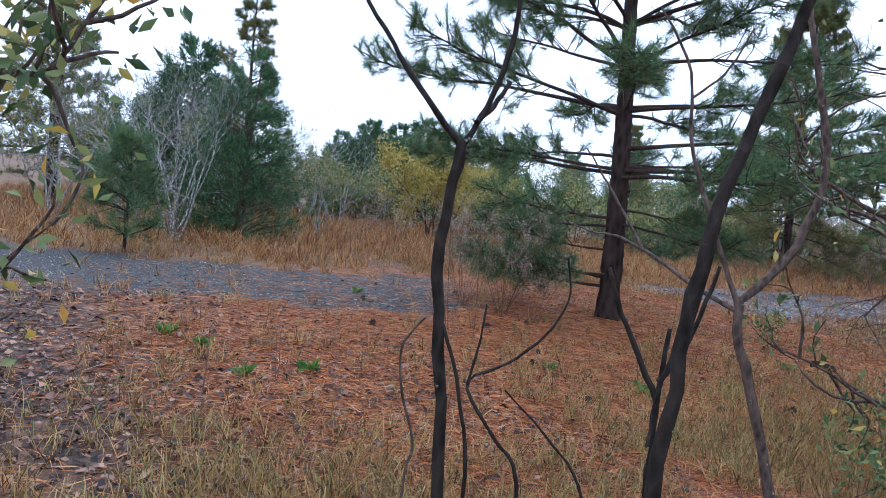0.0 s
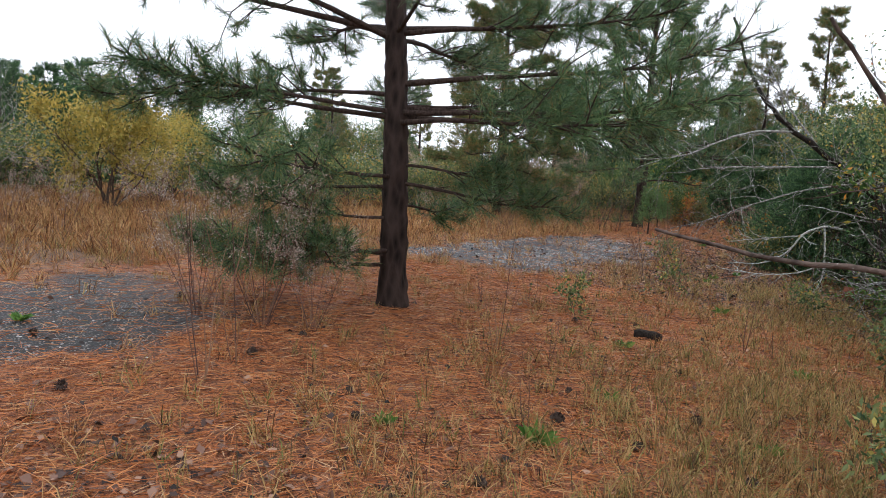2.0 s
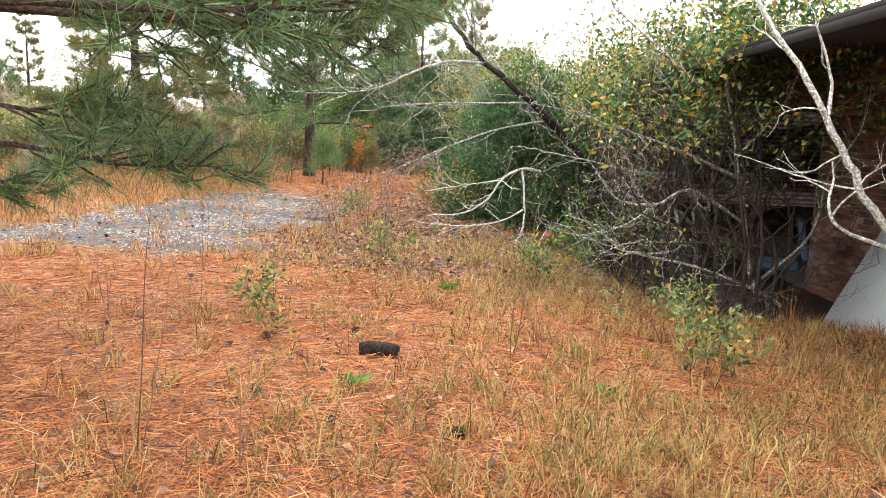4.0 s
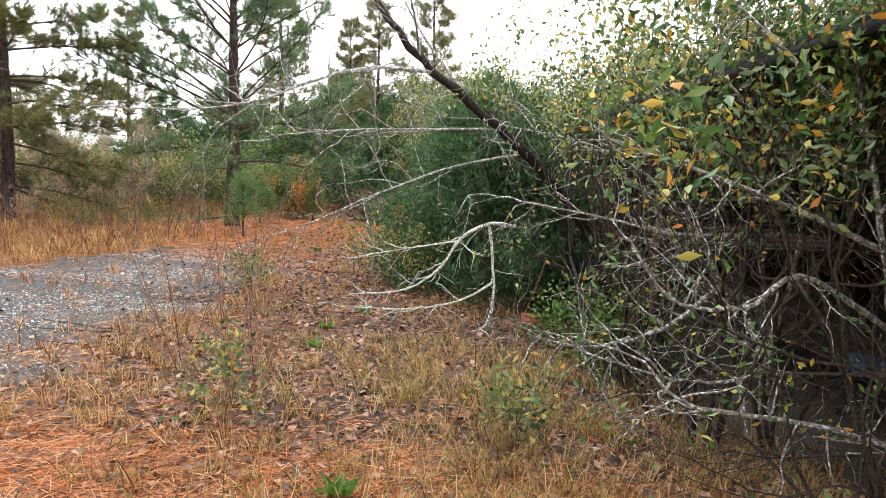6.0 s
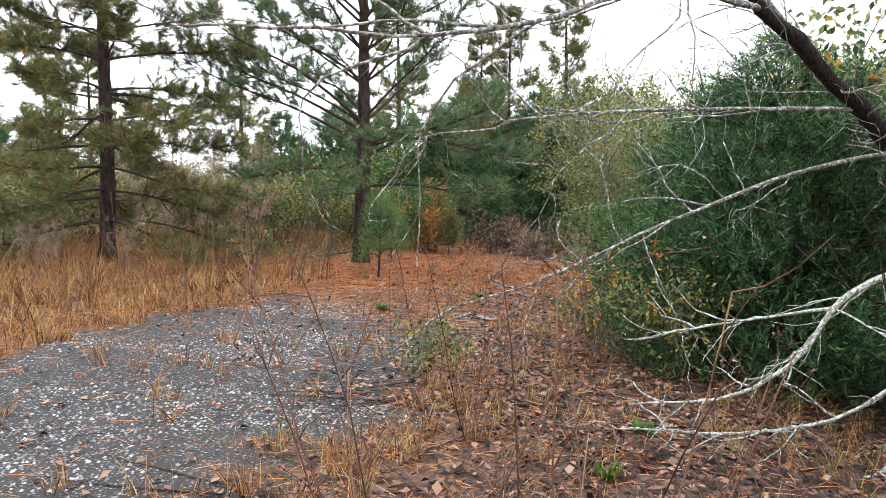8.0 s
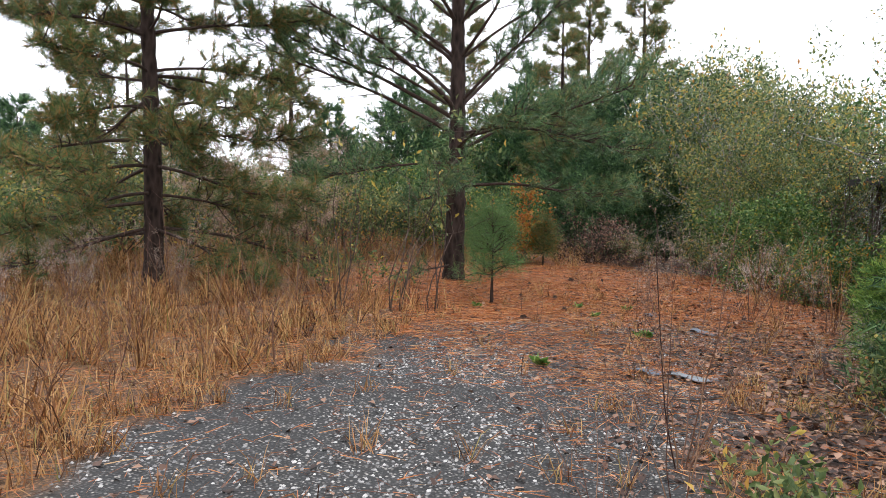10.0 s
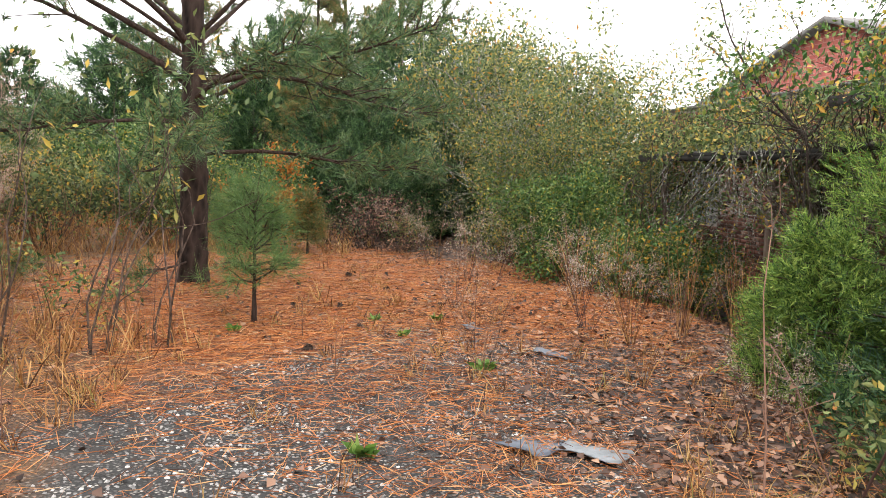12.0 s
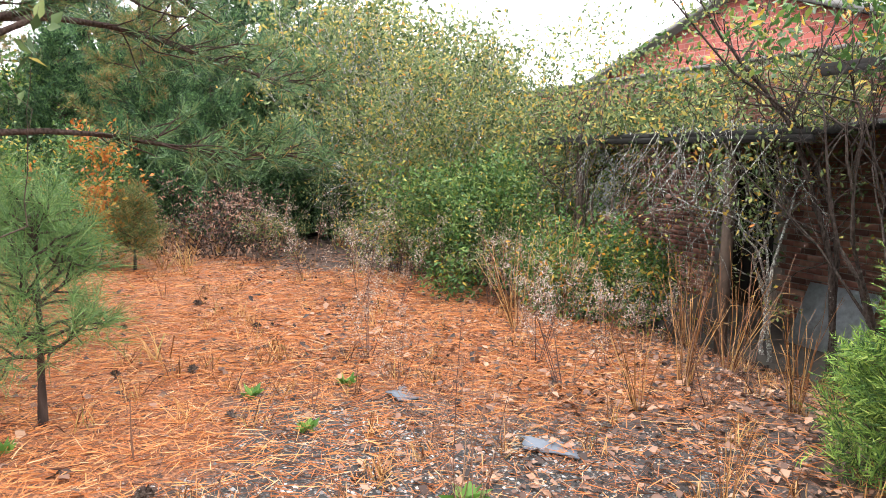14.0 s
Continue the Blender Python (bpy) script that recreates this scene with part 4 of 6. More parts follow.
    for a, b, z, nm in ((8.4, 12.6, 1.74, "porch_roof"), (-8.0, 8.38, 2.25, "carport_roof")):
        g = Geo()
        v = [(u, y, zz + dz) for u in (a, b) for y, zz in ((2.5, z), (0.004, z + 0.22)) for dz in (0, 0.05)]
        g.add(v, None, [(0, 1, 3, 2), (4, 6, 7, 5), (0, 4, 5, 1), (2, 3, 7, 6), (0, 2, 6, 4), (1, 5, 7, 3)])
        pr = part(nm, g, M_roof, root, "dark rusty roof sheets")
        piece("fascia", [((a, 2.47, z - 0.05), (b, 2.51, z + 0.012))], M_roof, "dark rotten board", pr)
    for u in (11.87, 9.4, 5.0, 1.5):
        zt = 1.74 if u > 8.4 else 2.25
        piece("porch_post", [((u - 0.04, 2.28, FL - 0.2), (u + 0.04, 2.36, zt - 0.03))], M_timber, "bare brown timber post")
    # boards over the openings; the door opening gets a near-black sheet as its shade
    for k, (a, b, z0, z1) in enumerate(sorted(holes)):
        if b - a > 3:
            piece("carport_floor", [((a - 0.3, -8.6, -0.9), (b + 0.3, -0.002, FL - 0.004))], M_concrete, "stained concrete slab, coloured darker for the shade under the roof")
            continue
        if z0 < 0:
            piece("doorway", [((a, -0.27, z0), (b, -0.22, z1))], M_roof, "near-black sheet standing in for the shade inside an open doorway")
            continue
        g = Geo()
        xs = np.linspace(a, b, 41)
        y = -0.06 + 0.012 * np.sin(np.arange(41) * math.pi / 2)
        top = z1 - 0.0 * xs
        v = [(x, yy, z) for x, yy in zip(xs, y) for z in (z0, z1)] + [(x, yy - 0.004, z) for x, yy in zip(xs, y) for z in (z0, z1)]
        g.add(v, None, [(2 * i, 2 * i + 2, 2 * i + 3, 2 * i + 1) for i in range(40)] + [(82 + 2 * i, 83 + 2 * i, 85 + 2 * i, 84 + 2 * i) for i in range(40)])
        part("window_board", g, M_board_tin, root, "stained corrugated sheet nailed over the window")
    return root


building()


# ---- saplings at the start ----
def stem_tree(name, label, lines, mat, category="tree", limb_mat=None):
    """lines: list of (points, first radius, last radius), each a stem or branch of one small tree, in world metres."""
    base = lines[0][0][0]
    root = thing(name, base, label, category)
    for k, (pts, r0, r1) in enumerate(lines):
        pts = np.array(pts, float) - base
        f = np.linspace(0, len(pts) - 1, len(pts) * 4)
        i = np.minimum(f.astype(int), len(pts) - 2)
        fr = (f - i)[:, None]
        p0, p1 = pts[np.maximum(i - 1, 0)], pts[i]
        p2, p3 = pts[i + 1], pts[np.minimum(i + 2, len(pts) - 1)]
        q = 0.5 * (2 * p1 + (p2 - p0) * fr + (2 * p0 - 5 * p1 + 4 * p2 - p3) * fr**2 + (3 * p1 - p0 - 3 * p2 + p3) * fr**3)
        rad = np.linspace(r0, r1, len(q)) * (1 + rng.normal(0, 0.07, len(q)))
        q[1:-1] += rng.normal(0, r0 * 0.16, (len(q) - 2, 3))
        g = Geo()
        tube(g, q, rad, 9 if r0 > 0.01 else 6)
        part("trunk" if k == 0 else "branch", g, mat if k == 0 or limb_mat is None else limb_mat, root, "", True)
    return root


stem_tree("sapling", "thin dark forked sapling with flaking lichened bark", [
    ([(0.05, 1.16, 0.0), (0.045, 1.15, 0.6), (0.035, 1.14, 1.04), (-0.005, 1.15, 1.38), (0.0, 1.15, 1.5), (0.01, 1.15, 1.61)], 0.0115, 0.0086),
    ([(0.01, 1.15, 1.60), (-0.06, 1.16, 1.68), (-0.12, 1.18, 1.76), (-0.2, 1.23, 1.9), (-0.3, 1.28, 2.3), (-0.34, 1.3, 2.9)], 0.0053, 0.0025),
    ([(0.01, 1.15, 1.60), (0.05, 1.17, 1.68), (0.075, 1.18, 1.78), (0.085, 1.19, 1.9), (0.12, 1.2, 2.4), (0.2, 1.22, 3.0)], 0.0056, 0.0025),
    ([(0.03, 1.15, 1.64), (0.06, 1.2, 1.68), (0.08, 1.22, 1.72)], 0.0045, 0.0041),
    ([(0.055, 1.15, 0.3), (0.075, 1.14, 1.0), (0.05, 1.14, 1.2), (0.01, 1.145, 1.32)], 0.0037, 0.0029),
], M_dark_bark)
stem_tree("sapling", "leaning dark sapling trunk with rough wet bark", [
    ([(0.30, 0.99, 0.0), (0.31, 0.99, 0.7), (0.33, 0.99, 1.1), (0.345, 0.99, 1.35), (0.365, 0.99, 1.52), (0.42, 0.99, 1.72), (0.47, 0.99, 1.9), (0.6, 1.0, 2.6)], 0.0135, 0.0074),
    ([(0.315, 0.99, 1.2), (0.33, 1.02, 1.28), (0.37, 1.06, 1.36)], 0.0033, 0.0025),
], M_dark_bark)
stem_tree("grey_tree", "crooked grey-barked small tree with a long low limb", [
    ([(1.32, 2.42, 0.0), (1.25, 2.44, 0.5), (1.12, 2.47, 0.95), (1.04, 2.48, 1.23), (1.2, 2.5, 1.45), (1.28, 2.5, 1.75), (1.2, 2.5, 2.1), (1.1, 2.52, 2.5), (1.0, 2.6, 3.2)], 0.0213, 0.0074),
    ([(1.04, 2.48, 1.23), (0.93, 2.62, 1.29), (0.82, 2.85, 1.38), (0.74, 3.1, 1.43), (0.68, 3.35, 1.43), (0.6, 3.55, 1.46)], 0.0098, 0.0033),
    ([(0.80, 2.92, 1.40), (0.73, 3.05, 1.55), (0.66, 3.15, 1.68), (0.58, 3.2, 1.8)], 0.0074, 0.0033),
    ([(1.04, 2.48, 1.24), (0.93, 2.5, 1.5), (0.82, 2.52, 1.78), (0.78, 2.53, 2.05), (0.66, 2.55, 2.25)], 0.0107, 0.0033),
    ([(0.80, 2.52, 1.95), (0.9, 2.5, 2.05), (0.97, 2.5, 2.2)], 0.0057, 0.0025),
], M_brown_bark)



# ---- bare lichened branches in front of the building ----
def sprig_tree(name, label, lines, mat, twig_depth=2, twig_len=0.5, per=7, leaf_mat_=None, leaf_per=0, leaf=0.06, category="tree", pull=(0, 0, 0.1), limb_mat=None):
    """A small tree of given limbs, each limb carrying side twigs of its own."""
    root = stem_tree(name, label, lines, mat, category, limb_mat)
    base = np.array(lines[0][0][0], float)
    g, ends = Geo(), []
    for pts, r0, r1 in lines:
        pts = np.array(pts, float) - base
        n = max(2, int(per * np.linalg.norm(np.diff(pts, axis=0), axis=1).sum()))
        for k in range(n):
            f = (0.25 + 0.75 * (k + rng.uniform(0, 1)) / n) * (len(pts) - 1)
            i = min(int(f), len(pts) - 2)
            p = pts[i] + (pts[i + 1] - pts[i]) * (f - i)
            d = unit(unit(pts[i + 1] - pts[i]) * 0.7 + rng.normal(0, 0.6, 3) + np.array(pull))
            branching(g, p, d, twig_len * rng.uniform(0.5, 1.2), 0.0065, twig_depth, ends, 0.2, 0.0, (1, 3), 0.7, 4, 0.55)
    tagged(part("twigwork", g, limb_mat or mat, root), kind="stuff")
    if leaf_per:
        e, dd = np.array([x[0] for x in ends]), np.array([x[1] for x in ends])
        n = len(e) * leaf_per
        c = Geo()
        leaves(c, np.repeat(e, leaf_per, 0) + rng.normal(0, leaf, (n, 3)), np.repeat(dd, leaf_per, 0) + rng.normal(0, 0.8, (n, 3)), leaf * rng.uniform(0.6, 1.2, n), leaf * 0.45)
        tagged(part("leafage", c, leaf_mat_, root), kind="stuff")
    return root


sprig_tree("leaning_tree", "dark leaning trunk with bare pale branches over the cedar", [
    ([(11.9, 9.6, -0.45), (11.4, 9.8, 0.8), (10.7, 10.1, 1.6), (9.9, 10.45, 2.2), (9.35, 10.7, 2.6), (8.8, 10.9, 3.2), (8.4, 11.1, 4.2)], 0.075, 0.02),
    ([(9.45, 10.65, 2.5), (8.7, 10.7, 2.45), (7.9, 10.6, 2.25), (7.2, 10.55, 2.0), (6.7, 10.75, 1.9)], 0.02, 0.005),
    ([(10.2, 10.35, 2.0), (9.5, 10.6, 1.95), (8.7, 11.1, 1.9), (8.0, 11.4, 1.8)], 0.016, 0.004),
    ([(10.5, 10.2, 1.75), (9.7, 10.5, 1.6), (9.1, 10.9, 1.35), (8.5, 11.4, 1.0), (8.1, 11.7, 0.85)], 0.015, 0.004),
    ([(9.9, 10.45, 2.2), (9.6, 10.9, 2.9), (9.4, 11.3, 3.7)], 0.02, 0.006),
    ([(9.3, 10.7, 2.65), (8.5, 10.2, 3.0), (7.6, 9.9, 3.2)], 0.014, 0.004),
], M_dark_bark, 2, 0.55, 6, limb_mat=M_grey_bark)
sprig_tree("fallen_branch", "white lichen-covered dead branch hanging to the ground", [
    ([(9.95, 9.95, 1.02), (9.55, 10.0, 1.05), (9.3, 10.15, 0.92), (9.16, 10.3, 0.62), (8.95, 10.55, 0.42), (8.6, 10.9, 0.38)], 0.022, 0.005),
    ([(9.55, 10.0, 1.04), (9.55, 9.95, 0.72), (9.5, 9.9, 0.36), (9.35, 9.95, 0.06), (8.95, 10.4, 0.02)], 0.016, 0.006),
    ([(9.52, 9.92, 0.5), (9.25, 10.15, 0.32), (8.9, 10.5, 0.25), (8.5, 10.9, 0.28)], 0.012, 0.004),
    ([(9.3, 10.15, 0.9), (9.0, 10.5, 0.82), (8.7, 10.8, 0.75)], 0.010, 0.003),
], M_white_bark, 1, 0.3, 6, category="branch")
sprig_tree("bare_shrub", "low bare shrub with long pale crooked branches", [
    ([(9.7, 7.5, -0.35), (9.3, 7.45, 0.5), (8.85, 7.6, 0.78), (8.37, 7.6, 0.8), (8.1, 7.75, 0.62), (7.75, 8.1, 0.5), (7.5, 8.4, 0.58)], 0.030, 0.006),
    ([(8.9, 7.55, 0.76), (8.5, 7.3, 0.45), (8.1, 7.3, 0.38), (7.75, 7.6, 0.40), (7.4, 8.0, 0.56)], 0.018, 0.005),
    ([(9.3, 7.45, 0.5), (9.0, 7.5, 1.1), (8.65, 7.9, 1.15), (8.37, 8.33, 1.25), (8.03, 8.8, 1.35)], 0.020, 0.005),
    ([(9.5, 7.45, 0.1), (9.0, 7.2, 1.3), (8.5, 7.3, 1.8), (8.1, 7.7, 2.3)], 0.020, 0.005),
    ([(9.4, 7.5, 0.2), (9.2, 8.0, 1.2), (8.9, 8.5, 1.7), (8.4, 9.2, 1.9)], 0.018, 0.004),
], M_grey_bark, 2, 0.5, 7, M_leaf_mixed, 1, 0.045)
sprig_tree("grey_tree", "pale grey crooked tree leaning by the carport", [
    ([(6.35, 4.35, -0.45), (6.1, 4.7, 0.4), (5.9, 5.02, 0.87), (5.75, 5.23, 1.18), (5.66, 5.39, 1.48), (5.57, 5.6, 1.88), (5.44, 5.9, 2.34), (5.3, 6.2, 3.1)], 0.035, 0.010),
    ([(5.87, 5.08, 0.92), (5.72, 5.22, 0.98), (5.60, 5.35, 1.05), (5.57, 5.41, 1.16), (5.66, 5.42, 1.30), (5.63, 5.43, 1.42)], 0.013, 0.005),
    ([(5.62, 5.48, 1.68), (5.68, 5.5, 1.9), (5.62, 5.6, 2.2)], 0.013, 0.005),
], M_white_bark, 1, 0.4, 2)
sprig_tree("bare_shrub", "wide crooked shrub with lichened grey branches and a few yellow leaves", [
    ([(8.40, 6.20, -0.16), (8.25, 6.47, 0.15), (8.17, 6.59, 0.80), (8.07, 6.69, 1.38), (7.98, 6.83, 2.09), (7.72, 7.00, 2.72)], 0.03, 0.008),
    ([(8.29, 6.21, -0.01), (8.07, 6.37, 0.14), (7.43, 6.80, 0.40), (6.89, 7.22, 0.54), (6.72, 7.38, 0.74)], 0.02, 0.005),
    ([(8.16, 6.58, 0.75), (7.69, 6.95, 1.06), (7.30, 7.11, 0.94), (7.00, 7.35, 0.97), (6.80, 7.50, 1.22)], 0.018, 0.005),
    ([(8.08, 6.62, 1.17), (7.54, 7.09, 1.44), (7.03, 7.47, 1.62), (6.80, 7.66, 1.70)], 0.018, 0.004),
    ([(8.25, 6.47, 0.15), (8.30, 6.03, 0.69), (8.23, 5.93, 1.21), (8.23, 5.71, 1.67), (8.10, 5.65, 2.08)], 0.016, 0.004),
    ([(7.98, 6.74, 1.74), (7.52, 7.14, 2.21), (7.19, 7.50, 2.58), (6.96, 7.74, 2.93)], 0.014, 0.004),
    ([(8.07, 6.69, 1.38), (8.05, 6.33, 1.85), (8.11, 6.20, 2.34), (8.10, 6.14, 2.71)], 0.014, 0.004),
], M_grey_bark, 2, 0.30, 7, M_leaf_glossy, 1, 0.05)
for k, (u, n, s, leafs) in enumerate(((-2.2, 2.5, 1.0, 2), (0.0, 2.7, 1.05, 3), (2.4, 2.6, 1.0, 2), (4.6, 2.8, 1.1, 3))):
    x, y, _ = wpt(u, n)
    leafy("tangled_shrub", gz(x, y), "dense tangle of grey twigs with sparse leaves", "shrub", 8, 0.8, 0.011, 4, M_leaf_green if k % 2 else M_leaf_mixed, 1, 0.042, M_twig_bark, 0.65, "shrubs along the porch", 0.03, (2, 3), thin=0.12, puff=1.6, leaf_from=1.5)


def vine_curtain(u0, u1, n, z, drop, per_m, leaf_per, mat, bark=M_twig_bark):
    """Dead vines hanging from a roof edge."""
    um = (u0 + u1) / 2
    base = np.array(wpt(um, n, z))
    root = thing("hanging_vines", base, "curtain of dead brown vines hanging from the roof edge", "vine", "vines on the porch")
    g, ends = Geo(), []
    for _ in range(int((u1 - u0) * per_m)):
        p = np.array(wpt(rng.uniform(u0, u1), n + rng.normal(0, 0.12), z + rng.uniform(-0.05, 0.12))) - base
        branching(g, p, unit([rng.normal(0, 0.35), rng.normal(0, 0.35), -1.0]), drop * rng.uniform(0.3, 0.75), rng.uniform(0.003, 0.007), 2, ends, 0.2, -0.05, (1, 3), 0.6, 4, 0.6)
    tagged(part("vine", g, bark, root), kind="stuff")
    if leaf_per:
        e = np.array([x[0] for x in ends])
        n_ = len(e) * leaf_per
        c = Geo()
        leaves(c, np.repeat(e, leaf_per, 0) + rng.normal(0, 0.05, (n_, 3)), rng.normal(0, 1, (n_, 3)), 0.05 * rng.uniform(0.6, 1.2, n_), 0.028)
        tagged(part("leafage", c, mat, root), kind="stuff")


vine_curtain(8.5, 11.5, 2.45, 1.80, 1.3, 26, 0, M_leaf_mixed, M_grey_bark)
vine_curtain(6.0, 8.4, 2.5, 2.3, 1.2, 20, 0, M_leaf_green)
vine_curtain(3.0, 6.0, 2.5, 2.3, 1.2, 20, 0, M_leaf_green)
vine_curtain(0.0, 3.0, 2.5, 2.3, 1.0, 18, 0, M_leaf_green)
vine_curtain(-1.8, 0.0, 2.5, 2.3, 0.8, 14, 1, M_leaf_mixed)
vine_curtain(12.2, 16.5, 0.2, 2.6, 1.2, 26, 3, M_leaf_green)
vine_curtain(8.0, 12.0, 0.25, 2.8, 0.5, 18, 4, M_leaf_mixed)

def roof_tangle(u0, u1, z, mat):
    """Vines and leaves heaped on a roof edge and hanging a little over it."""
    um = (u0 + u1) / 2
    base = np.array(wpt(um, 2.0, z))
    root = thing("roof_vines", base, "heap of leafy yellow-green vines overgrowing the roof edge", "vine", "vines on the porch")
    g, ends = Geo(), []
    for _ in range(int((u1 - u0) * 16)):
        p = np.array(wpt(rng.uniform(u0, u1), rng.uniform(0.9, 2.55), z + 0.03)) - base
        branching(g, p, unit([rng.normal(-0.25, 0.6), rng.normal(0.35, 0.6), rng.uniform(0.1, 0.9)]), rng.uniform(0.25, 0.5), 0.007, 2, ends, 0.25, -0.02, (2, 3), 0.75, 4, 0.7)
    tagged(part("vine", g, M_twig_bark, root), kind="stuff")
    e = np.repeat(np.array([x[0] for x in ends]), 5, 0)
    c = Geo()
    leaves(c, e + rng.normal(0, 0.06, e.shape), rng.normal(0, 0.8, e.shape) + np.array([0, 0, -0.3]), 0.075 * rng.uniform(0.6, 1.25, len(e)), 0.034)
    tagged(part("leafage", c, mat, root), kind="stuff")


for u0, u1, z, mat in ((-2.6, -0.4, 2.32, M_leaf_glossy), (-0.4, 2.2, 2.32, M_leaf_mixed), (2.2, 5.0, 2.32, M_leaf_mixed), (5.0, 8.2, 2.32, M_leaf_glossy), (9.0, 12.4, 1.82, M_leaf_mixed)):
    roof_tangle(u0, u1, z, mat)
# leafy canopy over the carport and thickets at the far end of the house
for u, n, s, mat in ((-0.6, 2.1, 0.9, M_leaf_mixed), (0.8, 2.2, 0.9, M_leaf_mixed), (2.8, 2.2, 1.0, M_leaf_mixed), (5.0, 2.2, 1.0, M_leaf_mixed), (7.2, 2.4, 0.9, M_leaf_glossy), (-1.9, 1.6, 0.9, M_leaf_glossy), (1.9, 2.0, 0.9, M_leaf_glossy)):
    x, y, _ = wpt(u, n + 0.5)
    leafy("thicket_tree", gz(x, y), "slender thicket tree with yellow-green leaves over the roof edge", "tree", 5, 1.35, 0.022, 4, mat, 7, 0.075, M_twig_bark, 0.34, "thicket trees by the house", 0.10, (2, 3), thin=0.7, puff=1.3, leaf_from=2.35 if u > 0.5 else 1.7)
leafy("thicket_tree", gz(17.0, 12.9), "slender crooked tree with sparse yellow leaves before the porch", "tree", 2, 1.2, 0.03, 4, M_leaf_mixed, 4, 0.07, M_grey_bark, 0.4, "thicket trees by the house", 0.06, (2, 3), puff=2.0)
for x, y, s, mat, per, lab in ((17.6, 16.1, 0.55, M_leaf_green, 16, "glossy green and yellow bush by the house corner"), (16.4, 14.8, 0.26, M_leaf_glossy, 9, "low yellow-leaved bush among dry weeds"), (18.2, 14.4, 0.34, M_leaf_glossy, 10, "low yellow-green bush before the porch"), (19.6, 16.9, 0.8, M_leaf_mixed, 8, "tall yellow-green thicket at the house corner"), (20.0, 17.4, 0.9, M_leaf_mixed, 9, "tall yellow-green thicket at the house corner"), (16.6, 21.0, 0.5, M_leaf_green, 14, "bushy green shrub behind the pine"), (20.9, 16.6, 0.9, M_leaf_green, 10, "vine-grown thicket against the house")):
    leafy("bush", gz(x, y), lab, "shrub", 9, 0.9 * s + 0.15, 0.012, 4, mat, per, 0.06, M_brown_bark, 0.6, "", 0.04, (2, 3), puff=2.2)


# ---- small pines in the clearing ----
def small_pine(x, y, h, lab, mat=M_needle):
    return pine("pine_sapling", gz(x, y), lab, h, 0.014 + 0.006 * h, whorls(h * 0.34, h * 0.95, h * 0.14, h * 0.26, h * 0.12, 20, 65, 4, 4), 28, 0.20, 0.0036, mat, limb_parts=False, dense=1.0)


small_pine(12.25, 17.08, 1.05, "soft green pine sapling standing in pine straw", M_needle_light)
small_pine(14.4, 19.2, 0.9, "small green pine sapling behind the big pine", M_needle_light)
small_pine(13.3, 22.6, 2.0, "young pine with a dense top in the dry field")
small_pine(11.2, 24.6, 2.4, "young pine at the field edge", M_needle_rust)
small_pine(16.4, 19.6, 0.7, "small yellowing pine sapling", M_needle_rust)


# ---- weeds ----
def weed(name, loc, label, stalks, height, lean, twigs, fluff, mat=M_stalk, fl_mat=M_fluff, fl_size=0.022, group="weeds"):
    root = thing(name, loc, label, "weed", group)
    g, f = Geo(), Geo()
    heads = []
    for k in range(stalks):
        a = rng.uniform(0, 2 * math.pi)
        d = unit([math.cos(a) * lean, math.sin(a) * lean, 1])
        pts, d2 = wander((0.03 * math.cos(a), 0.03 * math.sin(a), -0.03), d, height * rng.uniform(0.65, 1.1), 7, 0.06, -0.01)
        tube(g, pts, np.linspace(0.0042, 0.0016, len(pts)), 5)
        for j in range(twigs):
            i = rng.integers(3, 8)
            tp, td = wander(pts[min(i, 7)], unit(d2 + rng.normal(0, 0.6, 3)), height * rng.uniform(0.08, 0.22), 3, 0.2, 0.03)
            tube(g, tp, np.linspace(0.0018, 0.0009, 4), 3)
            heads.append(tp[-1])
            heads.append(tp[2])
    tagged(part("stalk", g, mat, root), kind="stuff")
    if fluff:
        h = np.array(heads)
        n = len(h) * fluff
        base = np.repeat(h, fluff, 0) + rng.normal(0, fl_size, (n, 3))
        blades(f, base, rng.normal(0, 1, (n, 3)), fl_size * rng.uniform(0.5, 1.3, n), 0.007)
        tagged(part("plume", f, fl_mat, root), kind="stuff")
    return root


